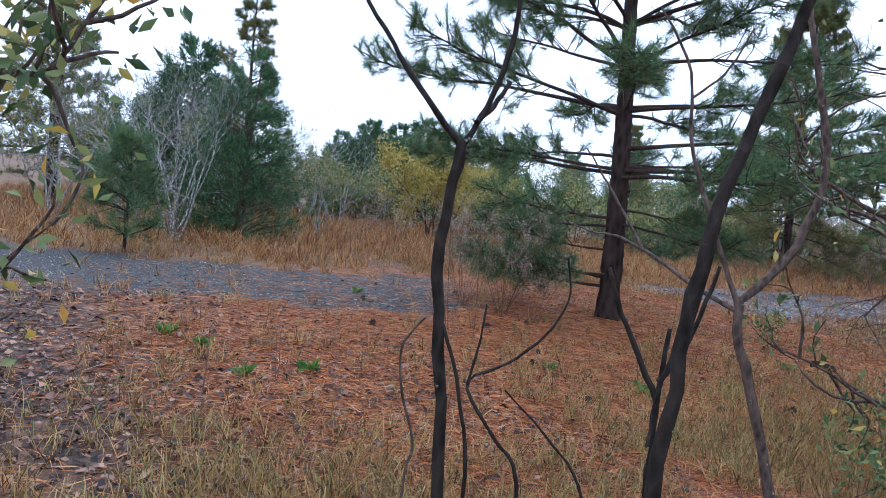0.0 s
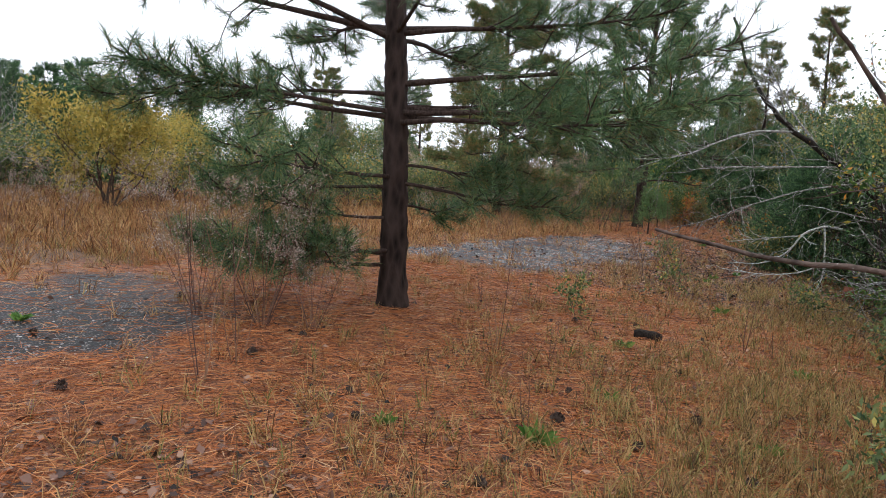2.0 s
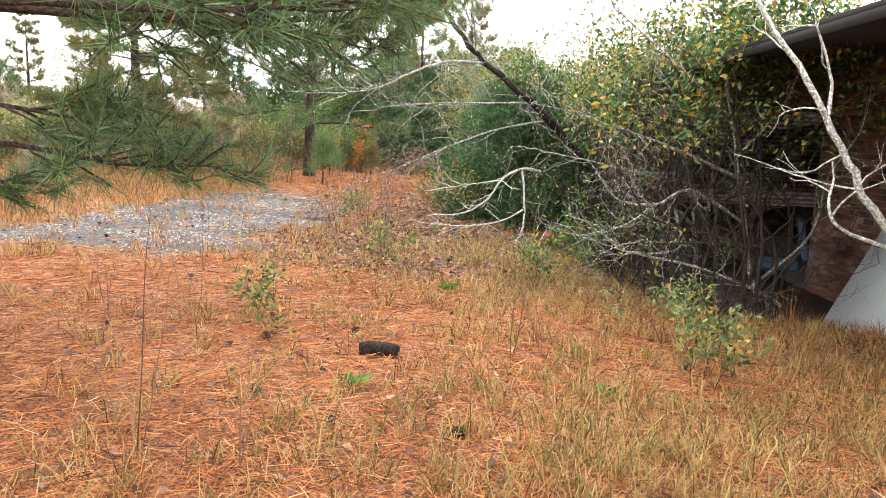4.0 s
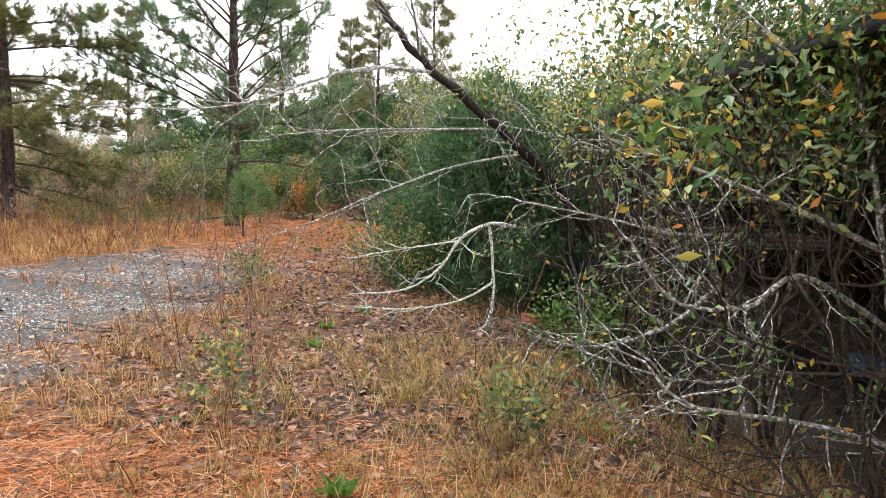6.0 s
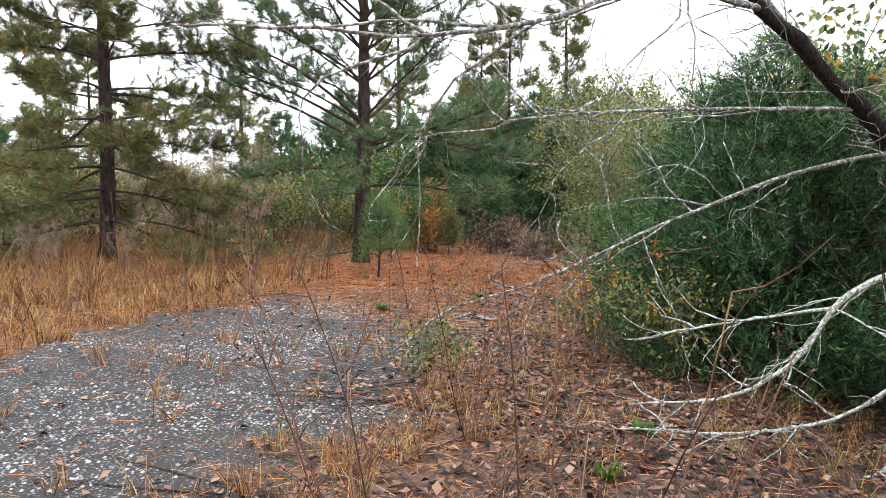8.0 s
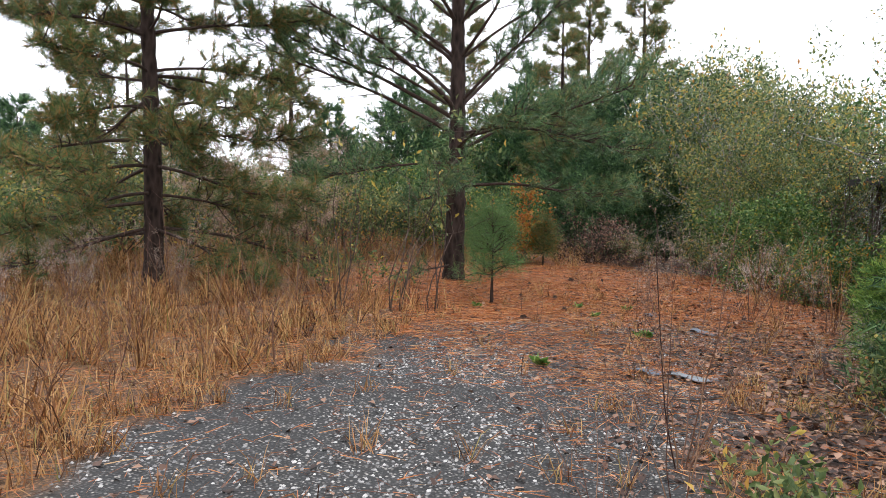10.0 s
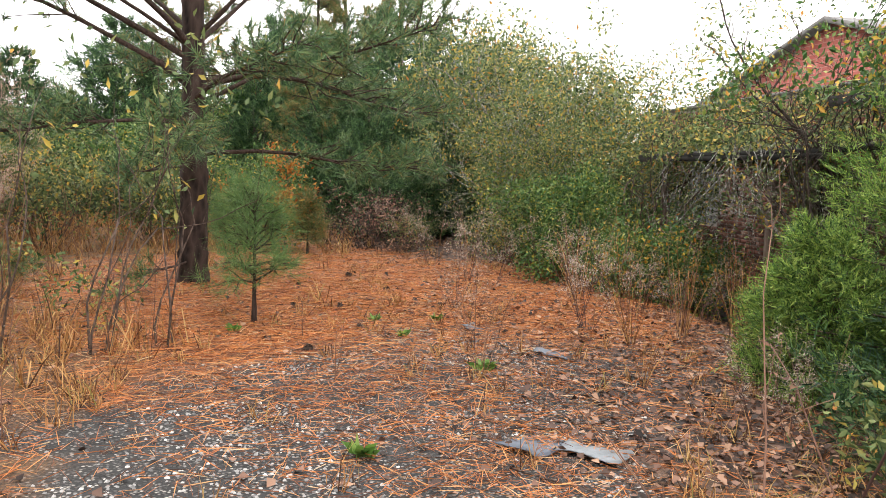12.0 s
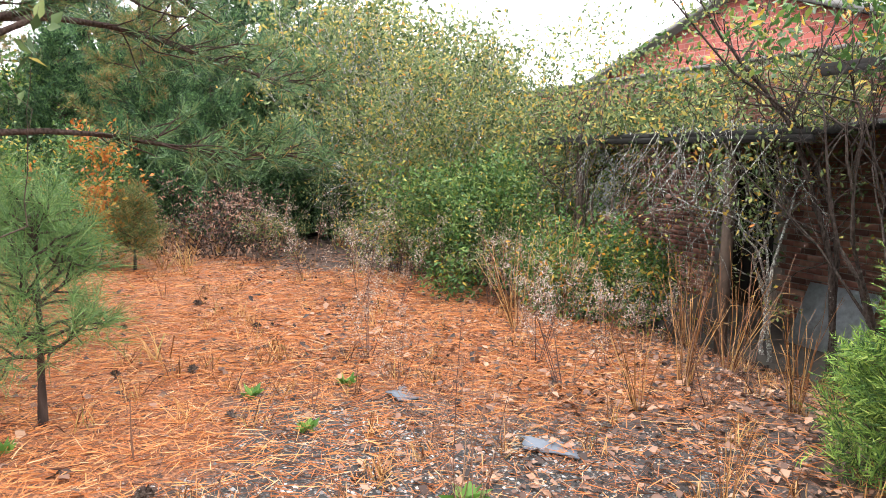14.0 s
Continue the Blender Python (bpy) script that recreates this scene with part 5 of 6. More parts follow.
def weeds():
    bare = weed("dry_weed", gz(0.15, 6.9), "tall thin reddish dry stalks standing in straw", 5, 1.35, 0.22, 3, 0)
    fluffy = weed("fluffy_weed", gz(0.75, 8.2), "dry bush of weeds with white fluffy seed heads", 12, 1.35, 0.35, 9, 16)
    small = weed("dark_weed", gz(1.7, 5.6), "short dead dark weed stalk", 2, 0.42, 0.15, 4, 4, M_stalk, M_litter, 0.012)
    gold = weed("fluffy_weed", gz(16.3, 15.6), "golden-grey weeds with drooping pale plumes", 6, 1.0, 0.4, 4, 15, M_stalk, M_fluff, 0.032)
    pink = weed("pink_bush", gz(11.3, 20.8), "tall dry bush with pale pink seed heads", 12, 2.3, 0.32, 12, 26, M_stalk, M_pink, 0.05)
    grassy = weed("tall_grass_clump", gz(15.2, 15.2), "clump of tall tan grass stems", 16, 0.95, 0.22, 2, 0, M_grass_dry)

    def put(src, spots):
        for x, y, s in spots:
            if clear_of_line(x, y) < 0.4:
                continue
            copy_thing(src, pose(x, y, float(ground_z(x, y)), 0, 0, rng.uniform(0, 360)) @ Matrix.Scale(s, 4))

    stalky = weed("tall_red_weed", gz(9.30, 13.15), "tall wandering reddish dead stalks with small dark heads", 7, 1.3, 0.42, 6, 6, M_stalk, M_litter, 0.014)
    put(stalky, [(11.97, 14.96, 0.5), (8.07, 11.55, 0.8), (6.7, 9.9, 0.8), (6.5, 10.4, 0.9), (7.2, 12.4, 0.8), (4.95, 6.85, 0.42), (4.9, 7.5, 0.35), (8.9, 16.5, 0.55), (10.8, 18.2, 0.7), (11.4, 17.6, 0.7), (9.4, 17.2, 0.6), (7.8, 16.5, 0.7), (7.2, 16.2, 0.6), (13.7, 13.9, 0.6), (14.3, 14.5, 0.6), (8.4, 13.0, 0.6), (6.0, 13.9, 0.7), (12.7, 15.3, 0.35)])
    put(bare, [(2.38, 7.25, 0.8), (5.99, 9.97, 0.7), (6.6, 9.77, 0.6), (7.27, 8.53, 0.75), (8.72, 13.83, 0.7), (6.68, 12.65, 0.7), (6.85, 12.75, 0.6), (13.9, 14.0, 0.7), (14.4, 13.6, 0.7), (9.0, 17.6, 0.7), (10.2, 18.1, 0.8), (11.9, 18.2, 0.8), (8.2, 16.0, 0.6), (0.4, 7.2, 0.9), (6.5, 9.9, 0.9), (7.9, 13.3, 0.8), (6.1, 10.9, 0.8), (9.0, 18.3, 0.9), (10.0, 18.6, 1.0), (10.7, 18.3, 0.9), (11.2, 18.9, 1.0), (9.4, 16.9, 0.7), (8.3, 17.5, 0.8), (11.0, 16.9, 0.6), (12.1, 15.05, 0.62), (5.3, 9.0, 0.8), (3.7, 8.9, 0.6), (4.6, 10.2, 0.55), (-2.7, 11.6, 0.7), (-1.5, 12.0, 0.7), (8.8, 12.9, 0.7), (13.7, 21.0, 1.0), (12.6, 20.0, 0.9)])
    put(fluffy, [(0.3, 8.6, 0.9), (1.1, 8.0, 0.7), (-1.0, 14.2, 0.9), (-1.8, 15.0, 0.9), (0.2, 15.5, 1.0), (8.6, 20.2, 0.7), (8.2, 18.9, 0.6), (7.4, 18.4, 0.6), (9.5, 19.6, 0.6), (6.6, 18.6, 0.7)])
    put(small, [(4.7, 6.95, 1.3), (4.35, 7.05, 0.9), (3.2, 6.0, 0.9), (2.6, 6.9, 0.9), (-1.0, 4.6, 1.0), (-1.4, 4.3, 1.1), (-0.5, 4.9, 0.8), (11.3, 15.7, 0.9), (8.7, 15.9, 1.2), (7.9, 16.8, 1.2), (12.0, 16.4, 0.8), (9.6, 16.3, 1.0), (4.0, 7.4, 0.9), (3.3, 9.2, 1.0), (12.9, 16.0, 0.7), (10.2, 17.2, 1.2)])
    put(gold, [(13.92, 16.05, 0.7), (13.79, 14.73, 0.9), (13.40, 15.69, 0.5), (14.38, 14.96, 0.8), (11.8, 13.15, 0.5), (12.1, 13.0, 0.6), (15.9, 16.8, 1.0), (16.5, 14.9, 1.1), (16.7, 16.1, 0.9), (15.0, 14.5, 0.7), (17.4, 14.6, 1.1), (18.4, 18.9, 1.0), (16.9, 15.4, 1.1), (17.2, 16.6, 1.0), (16.7, 17.7, 0.9), (15.5, 14.9, 0.8), (17.6, 15.2, 1.0), (15.8, 16.4, 0.7), (17.9, 18.9, 0.9), (18.7, 20.0, 1.0), (11.9, 13.3, 0.55), (16.4, 14.0, 0.8), (14.9, 14.2, 0.6), (17.9, 17.6, 0.9)])
    put(pink, [(11.6, 22.9, 1.0), (13.0, 22.0, 0.8), (9.0, 24.2, 0.9)])
    put(grassy, [(14.2, 14.0, 0.9), (13.5, 14.3, 0.7), (16.0, 14.9, 1.1), (15.0, 13.6, 1.0), (16.8, 13.7, 1.1), (13.9, 13.4, 0.8), (6.7, 10.2, 0.5), (7.1, 11.3, 0.5), (6.0, 9.3, 0.45), (8.0, 16.6, 0.8), (7.2, 17.2, 0.9), (9.3, 17.7, 0.9), (10.6, 17.9, 0.8), (7.3, 5.9, 0.5), (6.2, 5.6, 0.45), (2.0, 6.6, 0.35), (12.4, 14.0, 0.5)])


weeds()


# ---- low green rosettes and seedlings ----
def rosette(x, y, r, lab, mat=M_shrub, n=22):
    root = thing("green_rosette", gz(x, y), lab, "plant", "green rosettes in the straw")
    g = Geo()
    a = rng.uniform(0, 2 * np.pi, n)
    d = np.stack([np.cos(a), np.sin(a), rng.uniform(0.25, 1.2, n)], 1)
    leaves(g, np.zeros((n, 3)) + [0, 0, 0.01], d, r * rng.uniform(0.6, 1.1, n), r * 0.4)
    part("rosette_leaves", g, mat, root)
    return root


for x, y, r in ((-2.06, 5.45, 0.12), (-1.72, 5.29, 0.11), (-0.86, 5.03, 0.13), (-1.24, 4.72, 0.12), (1.73, 5.6, 0.15), (1.0, 6.0, 0.08), (-0.95, 8.35, 0.10), (4.5, 6.2, 0.10), (3.0, 5.2, 0.10), (12.1, 15.0, 0.12), (10.4, 14.9, 0.12), (13.0, 16.4, 0.09), (13.4, 16.0, 0.09), (12.6, 15.9, 0.08), (3.6, 7.2, 0.10), (2.6, 6.1, 0.09), (11.9, 17.0, 0.09), (5.9, 8.4, 0.12), (7.6, 10.3, 0.1), (8.2, 10.8, 0.11), (8.9, 11.0, 0.1)):
    rosette(x, y, r, "small bright green leafy rosette on the ground")
for x, y, s in ((6.9, 8.1, 0.5), (6.2, 9.6, 0.42), (5.9, 6.3, 0.6), (5.2, 5.9, 0.55), (3.0, 3.5, 0.6), (3.4, 4.2, 0.55), (2.7, 3.0, 0.6), (8.7, 12.4, 0.4), (4.0, 8.5, 0.35), (11.0, 17.8, 0.7), (10.9, 18.4, 0.9)):
    leafy("seedling", gz(x, y), "thin seedling with green and yellow leaves in the grass", "plant", 3, 0.36 * s + 0.1, 0.004, 2, M_leaf_mixed, 4, 0.055, M_brown_bark, 0.35, "seedlings", puff=0.7)
leafy("rusty_sapling", gz(9.6, 11.8), "thin sapling with rusty orange leaves", "plant", 1, 0.65, 0.008, 2, M_leaf_rust, 5, 0.06, M_brown_bark, 0.1, puff=0.8)
for dx, dy, k in ((0.0, 0.0, 4), (0.35, -0.2, 3), (-0.45, 0.35, 3)):
    leafy("vine_grown_weed", gz(10.82 + dx, 17.15 + dy), "tall dead stalks overgrown with yellow and green vine leaves", "weed", k, 0.95, 0.009, 3, M_leaf_mixed, 2, 0.075, M_brown_bark, 0.16, "weeds", 0.10, (1, 2), puff=0.9)
leafy("rusty_sapling", gz(16.6, 20.3), "small tree with hanging rusty orange leaves", "tree", 2, 0.7, 0.012, 3, M_leaf_rust, 6, 0.08, M_brown_bark, 0.3, puff=1.0)


# ---- pine cones, wood, litter and junk ----
def cone(loc, rz, tilt, mat=None):
    g = Geo()
    n = 60
    k = np.arange(n)
    z = (k / n) * 0.085
    r = 0.030 * np.sin(np.pi * np.clip(k / n * 0.86 + 0.12, 0, 1))
    a = k * 2.39996
    d = np.stack([np.cos(a), np.sin(a), np.full(n, 0.55)], 1)
    base = np.stack([np.cos(a) * r * 0.3, np.sin(a) * r * 0.3, z], 1)
    leaves(g, base, d, r + 0.010, 0.018)
    tube(g, np.array([(0, 0, 0), (0, 0, 0.04), (0, 0, 0.085)]), (0.012, 0.016, 0.004), 6)
    return g


M_cone = leaf_mat("pine_cone_scales", [(0.0, (0.03, 0.02, 0.017)), (1.0, (0.13, 0.09, 0.07))], 0.8, 0.0)
first_cone = part("pine_cone", cone((0, 0, 0), 0, 0), M_cone)
tagged(first_cone, "weathered dark pine cone lying in the straw", "pine cone", "fallen pine cones")
spots = [(-0.86, 8.0), (0.5, 7.4), (0.9, 6.1), (1.4, 6.6), (2.2, 5.4), (2.4, 6.3), (3.1, 7.4), (3.3, 7.9), (2.5, 4.9), (3.5, 6.4), (0.2, 9.2), (0.6, 9.8), (1.2, 5.2), (1.9, 4.7), (3.8, 8.2), (-0.2, 7.7), (-0.6, 6.9), (4.4, 8.0), (13.2, 16.9), (13.9, 16.6), (12.6, 16.3), (14.5, 17.2), (15.1, 18.0), (12.2, 16.5), (13.0, 17.3), (11.7, 16.2), (14.0, 18.0), (4.2, 9.4), (1.0, 7.8), (2.9, 5.7)]
first_cone.matrix_basis = pose(2.0, 5.9, float(ground_z(2.0, 5.9)) + 0.035, 88, 0, 40)
for x, y in spots[::2] + spots[1::4]:
    copy_thing(first_cone, pose(x, y, float(ground_z(x, y)) + 0.024, 88, 0, rng.uniform(0, 360)) @ Matrix.Scale(rng.uniform(0.6, 0.9), 4))


def slab(geo, corners, thick, bend=0.02, n=7):
    """A thin worn sheet over four corners, with broken edges and a slight warp."""
    a, b, c, d = [np.array(p, float) for p in corners]
    s = np.linspace(0, 1, n)
    S, T = np.meshgrid(s, s, indexing="ij")
    P = a * ((1 - S) * (1 - T))[..., None] + b * (S * (1 - T))[..., None] + c * (S * T)[..., None] + d * ((1 - S) * T)[..., None]
    edge = (S == 0) | (S == 1) | (T == 0) | (T == 1)
    P = P + rng.normal(0, 0.010, P.shape) * edge[..., None] * np.array([1, 1, 0])
    P[..., 2] += bend * np.sin(S * 3.0) * np.cos(T * 2.5) + rng.normal(0, 0.003, S.shape)
    q = [(i * n + j, (i + 1) * n + j, (i + 1) * n + j + 1, i * n + j + 1) for i in range(n - 1) for j in range(n - 1)]
    top, bot = P.reshape(-1, 3) + [0, 0, thick], P.reshape(-1, 3)
    rim = [i * n for i in range(n)] + [(n - 1) * n + j for j in range(1, n)] + [i * n + n - 1 for i in range(n - 2, -1, -1)] + [j for j in range(n - 2, 0, -1)]
    m = n * n
    geo.add(np.concatenate([top, bot]), None, q + [(m + f[3], m + f[2], m + f[1], m + f[0]) for f in q] + [(rim[k], m + rim[k], m + rim[(k + 1) % len(rim)], rim[(k + 1) % len(rim)]) for k in range(len(rim))])


M_shingle = plain_mat("blue_grey_roofing_felt", (0.10, 0.12, 0.15), 0.6, 0, 0.5, 8, 0.004)
M_shingle2 = plain_mat("pale_roofing_felt", (0.20, 0.22, 0.235), 0.7, 0, 0.6, 14, 0.004)


def sheet_on_ground(corners, mat, lab):
    g = Geo()
    cs = [(x, y, float(ground_z(x, y)) + 0.012) for x, y in corners]
    o = np.array(cs[0])
    slab(g, [np.array(c) - o for c in cs], 0.006)
    ob = part("roofing_sheet", g, mat)
    ob.matrix_basis = Matrix.Translation(o)
    tagged(ob, lab, "roofing sheet", "torn roofing sheets on the drive")


sheet_on_ground(((10.91, 14.45), (10.81, 14.18), (11.15, 14.16), (11.15, 14.32)), M_shingle, "torn dark blue-grey roofing sheet lying on straw")
sheet_on_ground(((10.96, 14.18), (10.94, 13.85), (11.15, 13.82), (11.20, 14.15)), M_shingle2, "pale torn roofing sheet lying on straw")
sheet_on_ground(((12.70, 14.86), (12.86, 14.88), (12.86, 14.62), (12.70, 14.60)), M_shingle, "torn dark blue-grey roofing sheet lying on straw")
sheet_on_ground(((13.30, 15.73), (13.17, 15.61), (13.30, 15.50), (13.44, 15.65)), M_shingle, "torn dark blue-grey roofing sheet lying on straw")

# a short mossy log, a rusty box and the carport junk
g = Geo()
lp = np.array([(-0.12, 0, 0), (-0.07, 0.004, 0.004), (0, 0, 0.008), (0.07, 0.006, 0.002), (0.12, 0, -0.002)])
tube(g, lp, (0.040, 0.050, 0.047, 0.052, 0.044), 12)
log = part("cut_log", g, M_dark_bark, None, "", True)
log.matrix_basis = pose(4.13, 7.55, float(ground_z(4.13, 7.55)) + 0.04, 0, 0, -62)
tagged(log, "short dark mossy cut log lying in dry grass", "log")


def chair():
    x, y, _ = wpt(0.5, 0.75)
    root = thing("office_chair", (x, y, -0.42), "old blue office chair standing under the carport", "chair", rz=15)
    M_fabric = plain_mat("faded_blue_fabric", (0.06, 0.11, 0.19), 0.9, 0, 0.4, 30)
    M_black = plain_mat("black_plastic", (0.02, 0.02, 0.02), 0.5)

    def cushion(name, c, size, rx, lab):
        bm = bmesh.new()
        bmesh.ops.create_cube(bm, size=1.0)
        bmesh.ops.scale(bm, vec=size, verts=bm.verts)
        bmesh.ops.bevel(bm, geom=bm.edges[:], offset=min(size) * 0.42, segments=4, affect="EDGES", profile=0.6)
        me = bpy.data.meshes.new(name)
        bm.to_mesh(me)
        bm.free()
        me.materials.append(M_fabric)
        ob = part(name, me, None, root, lab)
        ob.matrix_basis = pose(*c, rx, 0, 0)

    cushion("seat", (0, 0, 0.47), (0.48, 0.46, 0.09), 0, "faded blue seat cushion")
    cushion("backrest", (0, -0.25, 0.80), (0.44, 0.07, 0.48), -12, "faded blue backrest")
    g = Geo()
    tube(g, np.array([(0, 0, 0.08), (0, 0, 0.25), (0, 0, 0.43)]), (0.03, 0.028, 0.025), 10)
    part("column", g, M_black, root)
    g = Geo()
    tube(g, np.array([(0, -0.05, 0.42), (0, -0.24, 0.42), (0, -0.30, 0.55), (0, -0.28, 0.75)]), 0.014, 8)
    part("back_bracket", g, M_black, root)
    for k in range(5):
        a = k * 2 * math.pi / 5
        g = Geo()
        tube(g, np.array([(0, 0, 0.10), (0.15 * math.cos(a), 0.15 * math.sin(a), 0.09), (0.29 * math.cos(a), 0.29 * math.sin(a), 0.06)]), (0.022, 0.018, 0.014), 7)
        part("leg", g, M_black, root)
        g = Geo()
        c, s = math.cos(a), math.sin(a)
        tube(g, np.array([(0.29 * c - 0.018 * s, 0.29 * s + 0.018 * c, 0.028), (0.29 * c + 0.018 * s, 0.29 * s - 0.018 * c, 0.028)]), 0.027, 10)
        part("castor", g, M_black, root)


chair()
M_panel = plain_mat("dirty_white_panel", (0.72, 0.76, 0.80), 0.45, 0, 0.25, 2.5)


def leaning_sheet(u0, u1, n_foot, n_top, z1, mat, lab):
    g = Geo()
    a, b = np.array(wpt(u0, n_foot, -0.42)), np.array(wpt(u1, n_foot, -0.42))
    c, d = np.array(wpt(u1, n_top, z1)), np.array(wpt(u0, n_top, z1))
    nrm = np.array([BN[0], BN[1], 0.3]) * 0.025
    v = [p - a for p in (a, b, c, d)] + [p - a + nrm for p in (a, b, c, d)]
    g.add(v, None, [(0, 1, 2, 3), (7, 6, 5, 4), (0, 4, 5, 1), (1, 5, 6, 2), (2, 6, 7, 3), (3, 7, 4, 0)])
    ob = part("white_board", g, mat)
    ob.matrix_basis = Matrix.Translation(a)
    tagged(ob, lab, "panel")


leaning_sheet(-0.75, -2.0, 0.75, 0.15, 0.8, M_panel, "dirty white panel leaning against the carport wall")
leaning_sheet(9.7, 8.9, 1.05, 0.75, 0.22, M_shingle2, "grey-white panel leaning under the porch")
g = Geo()
box(g, (-0.06, -0.09, 0), (0.06, 0.09, 0.21))
M_rust = plain_mat("rusted_sheet_metal", (0.26, 0.09, 0.045), 0.8, 0.2, 0.7, 12)
crate = part("rusty_box", g, M_rust)
crate.matrix_basis = pose(9.95, 9.75, float(ground_z(9.95, 9.75)), 4, 6, 25)
tagged(crate, "small rusty metal box standing in the leaf litter", "box")

# fallen sticks over the leaf litter
sticks = Geo()
for _ in range(260):
    x, y = rng.uniform(6.5, 12.5), rng.uniform(8.5, 14.3)
    if litter_mask(x, y) < 0.3:
        continue
    a = rng.uniform(0, math.pi)
    pts, _d = wander((x, y, float(ground_z(x, y)) + 0.015), (math.cos(a), math.sin(a), 0.02), rng.uniform(0.25, 0.9), 4, 0.06)
    pts[:, 2] = np.clip(pts[:, 2], ground_z(pts[:, 0], pts[:, 1]) + 0.006, None)
    tube(sticks, pts, np.linspace(0.006, 0.002, 5), 4)
stuff("fallen_sticks", sticks, M_brown_bark, "thin grey fallen sticks scattered over leaf litter", "sticks")


# ---- low bare stems and leafy twigs round the start ----
stem_tree("bare_sapling", "thin crooked bare stem beside the saplings", [
    ([(0.22, 1.30, 0.0), (0.20, 1.28, 0.6), (0.18, 1.27, 1.0), (0.13, 1.28, 1.09), (0.07, 1.30, 1.18), (0.15, 1.42, 1.2), (0.23, 1.46, 1.26), (0.27, 1.48, 1.34), (0.26, 1.49, 1.42)], 0.0045, 0.002),
    ([(0.07, 1.30, 1.18), (0.085, 1.31, 1.26), (0.09, 1.32, 1.33)], 0.0028, 0.0016),
], M_dark_bark, "plant")
stem_tree("bare_sapling", "thin grey bare stem bent at the top", [
    ([(0.0, 1.37, 0.0), (-0.02, 1.36, 0.5), (-0.03, 1.36, 0.93), (-0.02, 1.37, 1.03), (-0.05, 1.38, 1.13), (-0.06, 1.38, 1.22), (-0.02, 1.39, 1.28)], 0.004, 0.002),
], M_brown_bark, "plant")
stem_tree("bare_sapling", "thin dark bare stem leaning over the grass", [
    ([(0.55, 1.42, 0.0), (0.44, 1.45, 0.6), (0.34, 1.46, 0.93), (0.27, 1.47, 1.03), (0.16, 1.48, 1.13)], 0.005, 0.002),
], M_dark_bark, "plant")
stem_tree("bare_sapling", "forked dark bare stem with a broken tip", [
    ([(0.40, 1.18, 0.0), (0.385, 1.17, 0.7), (0.38, 1.17, 1.07), (0.38, 1.18, 1.23), (0.39, 1.19, 1.34)], 0.0065, 0.004),
    ([(0.38, 1.18, 1.22), (0.31, 1.19, 1.35), (0.28, 1.2, 1.43)], 0.006, 0.003),
    ([(0.38, 1.18, 1.25), (0.43, 1.2, 1.33), (0.47, 1.22, 1.45)], 0.006, 0.003),
], M_dark_bark, "plant")
sprig_tree("leafy_twig", "thin shrub with long narrow green and orange leaves", [
    ([(-1.35, 1.75, 0.0), (-1.30, 1.70, 0.8), (-1.18, 1.64, 1.5), (-1.03, 1.61, 1.67), (-0.92, 1.62, 1.70), (-0.86, 1.63, 1.8), (-0.81, 1.63, 1.9)], 0.012, 0.003),
    ([(-1.2, 1.65, 1.4), (-1.1, 1.7, 1.75), (-0.98, 1.75, 2.0), (-0.9, 1.8, 2.15)], 0.0045, 0.002),
    ([(-1.3, 1.7, 0.8), (-1.15, 1.75, 1.15), (-0.98, 1.8, 1.35)], 0.006, 0.002),
], M_brown_bark, 0, 0.22, 8, M_leaf_mixed, 4, 0.055, "shrub")
sprig_tree("leafy_twig", "thin shrub with sparse yellow-green leaves by the grey tree", [
    ([(1.75, 2.35, 0.0), (1.70, 2.38, 0.7), (1.66, 2.5, 0.9), (1.55, 2.55, 0.98), (1.37, 2.56, 1.06), (1.20, 2.57, 1.12)], 0.008, 0.003),
    ([(1.70, 2.38, 0.7), (1.62, 2.3, 1.2), (1.45, 2.25, 1.5), (1.30, 2.22, 1.6)], 0.0045, 0.002),
    ([(1.70, 2.38, 0.8), (1.85, 2.6, 1.4), (1.95, 2.9, 1.9), (1.8, 3.0, 2.2)], 0.008, 0.003),
], M_brown_bark, 1, 0.28, 6, M_leaf_mixed, 2, 0.045, "shrub")
sprig_tree("bare_shrub", "tall bare dark shrub at the edge of the carport", [
    ([(3.3, 3.3, -0.02), (2.9, 3.45, 0.9), (2.4, 3.5, 1.5), (1.95, 3.53, 1.72), (1.70, 3.54, 1.88), (1.62, 3.55, 2.1)], 0.02, 0.004),
    ([(3.2, 3.35, 0.2), (3.0, 3.8, 1.2), (2.8, 4.1, 1.9), (2.5, 4.3, 2.6)], 0.02, 0.004),
    ([(2.9, 3.45, 0.9), (2.4, 3.2, 1.3), (2.0, 3.1, 1.4)], 0.012, 0.003),
], M_brown_bark, 2, 0.4, 6)
# grass-edged weeds by the near corner of the carport
for x, y in ((2.9, 4.3), (3.4, 3.8), (2.3, 3.4)):
    leafy("seedling", gz(x, y), "leafy green and yellow seedling by the carport", "plant", 4, 0.34, 0.005, 2, M_leaf_mixed, 5, 0.05, M_brown_bark, 0.4, "seedlings", puff=0.7)

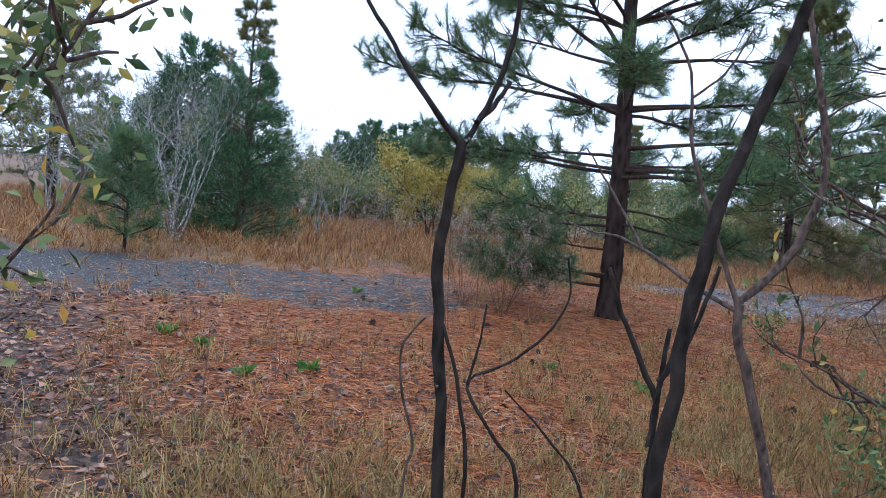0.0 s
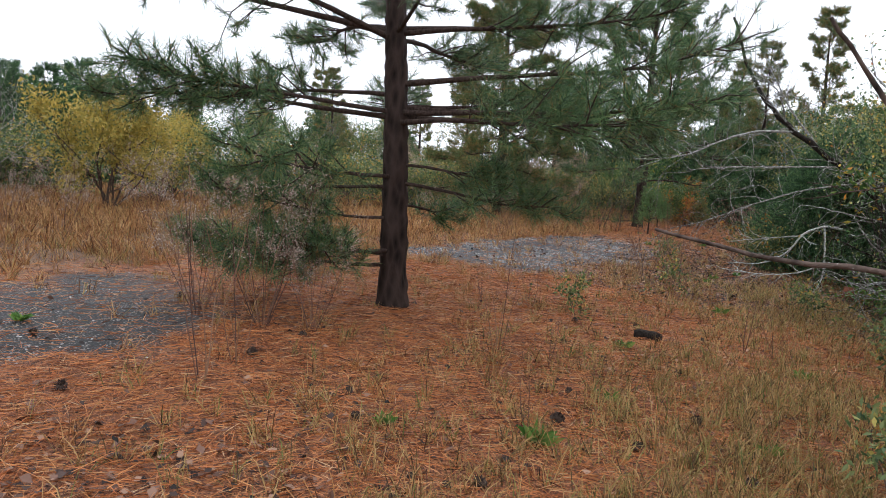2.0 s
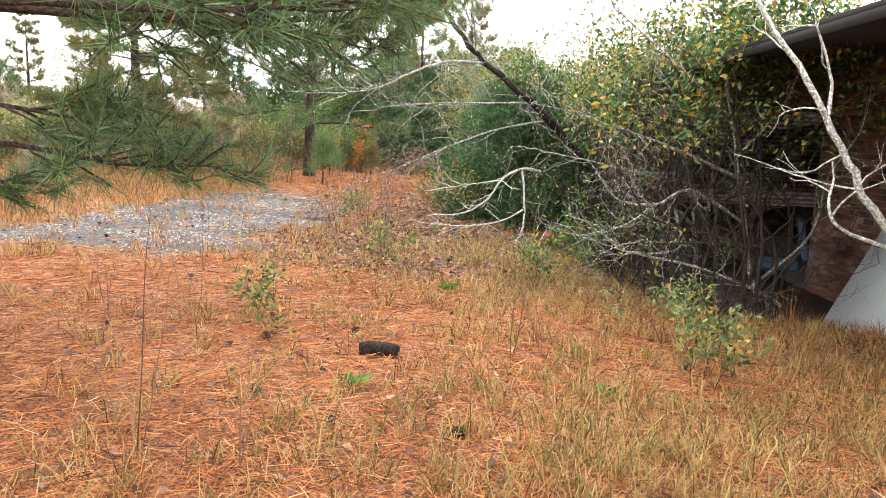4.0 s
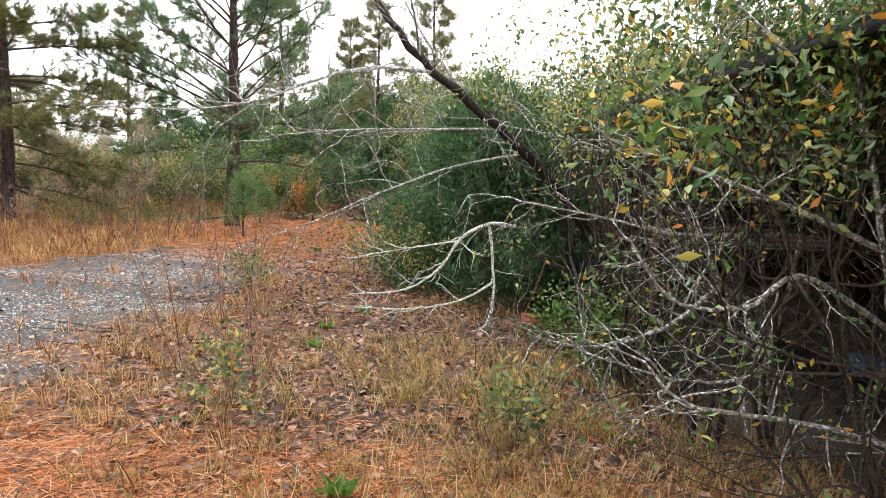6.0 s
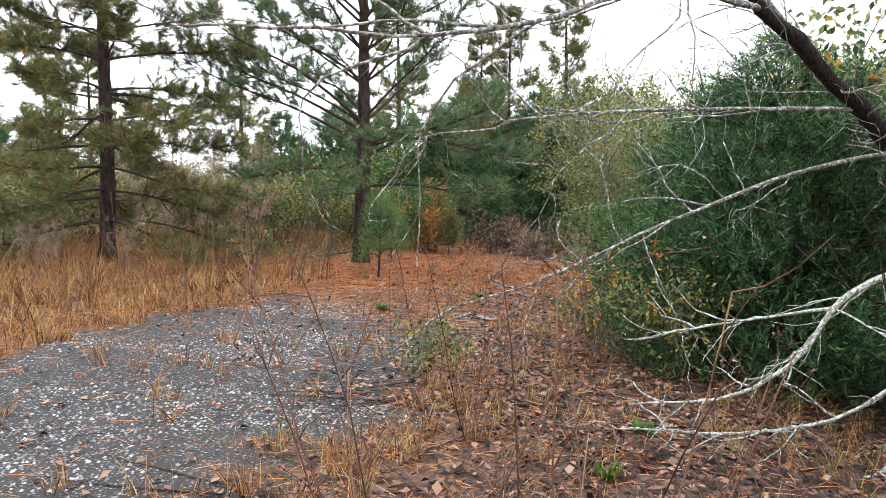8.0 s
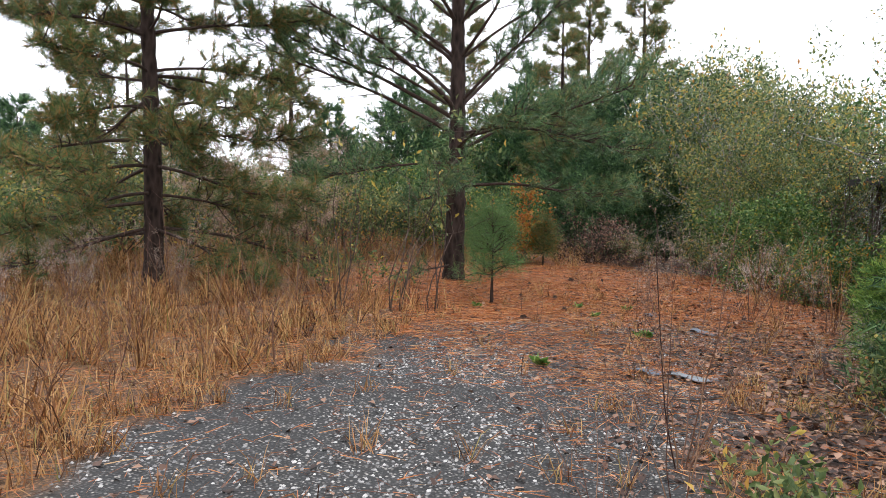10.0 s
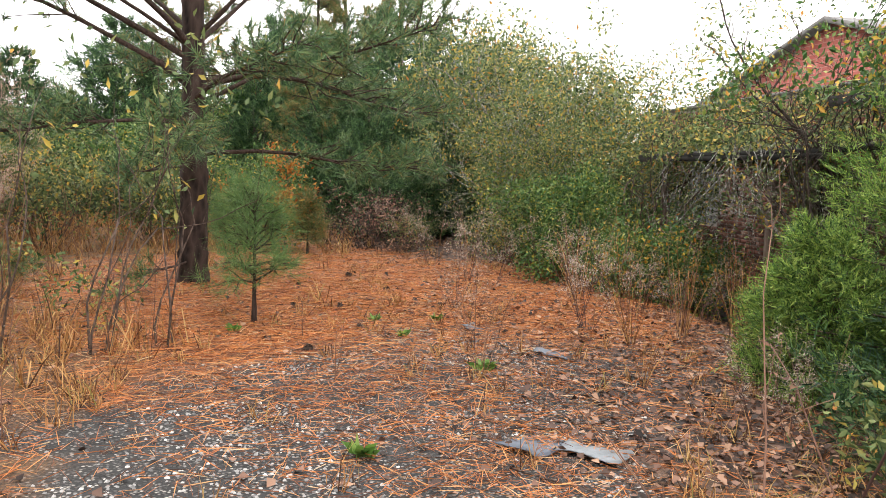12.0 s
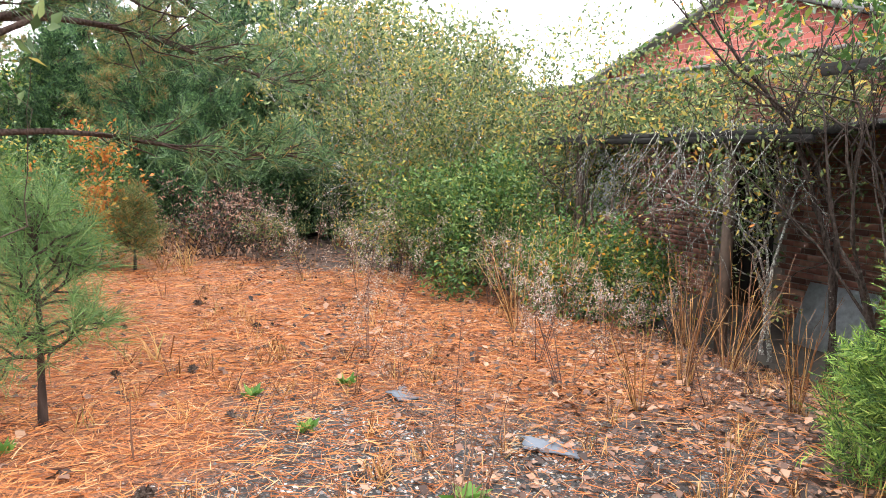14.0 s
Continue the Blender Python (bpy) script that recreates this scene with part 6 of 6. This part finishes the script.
sprig_tree("crooked_tree", "crooked grey tree with sparse yellow leaves before the porch", [
    ([(16.08, 12.54, -0.45), (16.04, 12.61, 0.1), (15.98, 12.69, 0.67), (16.02, 12.85, 1.23), (16.05, 13.08, 1.84), (16.02, 13.49, 2.35), (16.01, 13.84, 2.86), (16.06, 14.09, 3.56)], 0.032, 0.008),
    ([(16.18, 12.59, -0.42), (16.01, 12.65, 0.86), (16.07, 12.92, 1.70), (16.04, 13.20, 2.02), (15.99, 13.58, 2.30), (15.95, 14.07, 2.86)], 0.024, 0.007),
    ([(16.01, 12.65, 0.86), (16.0, 12.9, 1.0), (15.95, 13.3, 1.15), (15.9, 13.7, 1.3)], 0.012, 0.004),
    ([(16.02, 13.49, 2.35), (16.2, 13.3, 2.7), (16.4, 13.2, 3.1)], 0.014, 0.004),
    ([(16.05, 13.08, 1.84), (16.1, 12.9, 2.3), (16.2, 12.7, 2.8), (16.2, 12.5, 3.3)], 0.014, 0.004),
], M_twig_bark, 2, 0.45, 5, M_leaf_mixed, 3, 0.055)

for x, y, k, length, spread in ((8.25, 6.3, 5, 1.0, 0.35), (9.2, 7.3, 4, 1.1, 0.25)):
    leafy("thicket_tree", gz(x, y), "dark twiggy tree with glossy green and yellow leaves by the carport", "tree", k, length, 0.020, 4, M_leaf_glossy, 1, 0.07, M_twig_bark, spread, "thicket trees by the house", 0.07, (2, 4), thin=0.5, puff=1.3, leaf_from=1.7)
for x, y, s in ((10.6, 9.0, 0.4),):
    leafy("bush", gz(x, y), "low glossy green bush with some yellow leaves under dark twigs", "shrub", 8, 0.8 * s + 0.12, 0.010, 3, M_leaf_glossy, 7, 0.055, M_twig_bark, 0.6, "", 0.04, (2, 3), puff=1.8)
leafy("bush", gz(10.35, 11.75), "pale green and rusty bush at the skirt of the cedar", "shrub", 8, 0.42, 0.008, 3, M_leaf_mixed, 6, 0.05, M_brown_bark, 0.6, "", 0.05, (2, 3), puff=1.5)
leafy("dead_brush", gz(18.0, 19.6), "heap of dead dark brush with withered leaves", "shrub", 12, 0.55, 0.010, 3, M_litter, 6, 0.06, M_twig_bark, 0.9, "", 0.0, (2, 3), puff=1.5)

for x, y, k in ((18.35, 15.15, 3), (19.9, 16.0, 3), (18.1, 14.8, 3)):
    leafy("thicket_tree", gz(x, y), "slender tree with high yellow-green leaves over the porch", "tree", k, 1.55, 0.024, 4, M_leaf_mixed, 9, 0.065, M_brown_bark, 0.24, "thicket trees by the house", 0.12, (2, 3), puff=1.8)
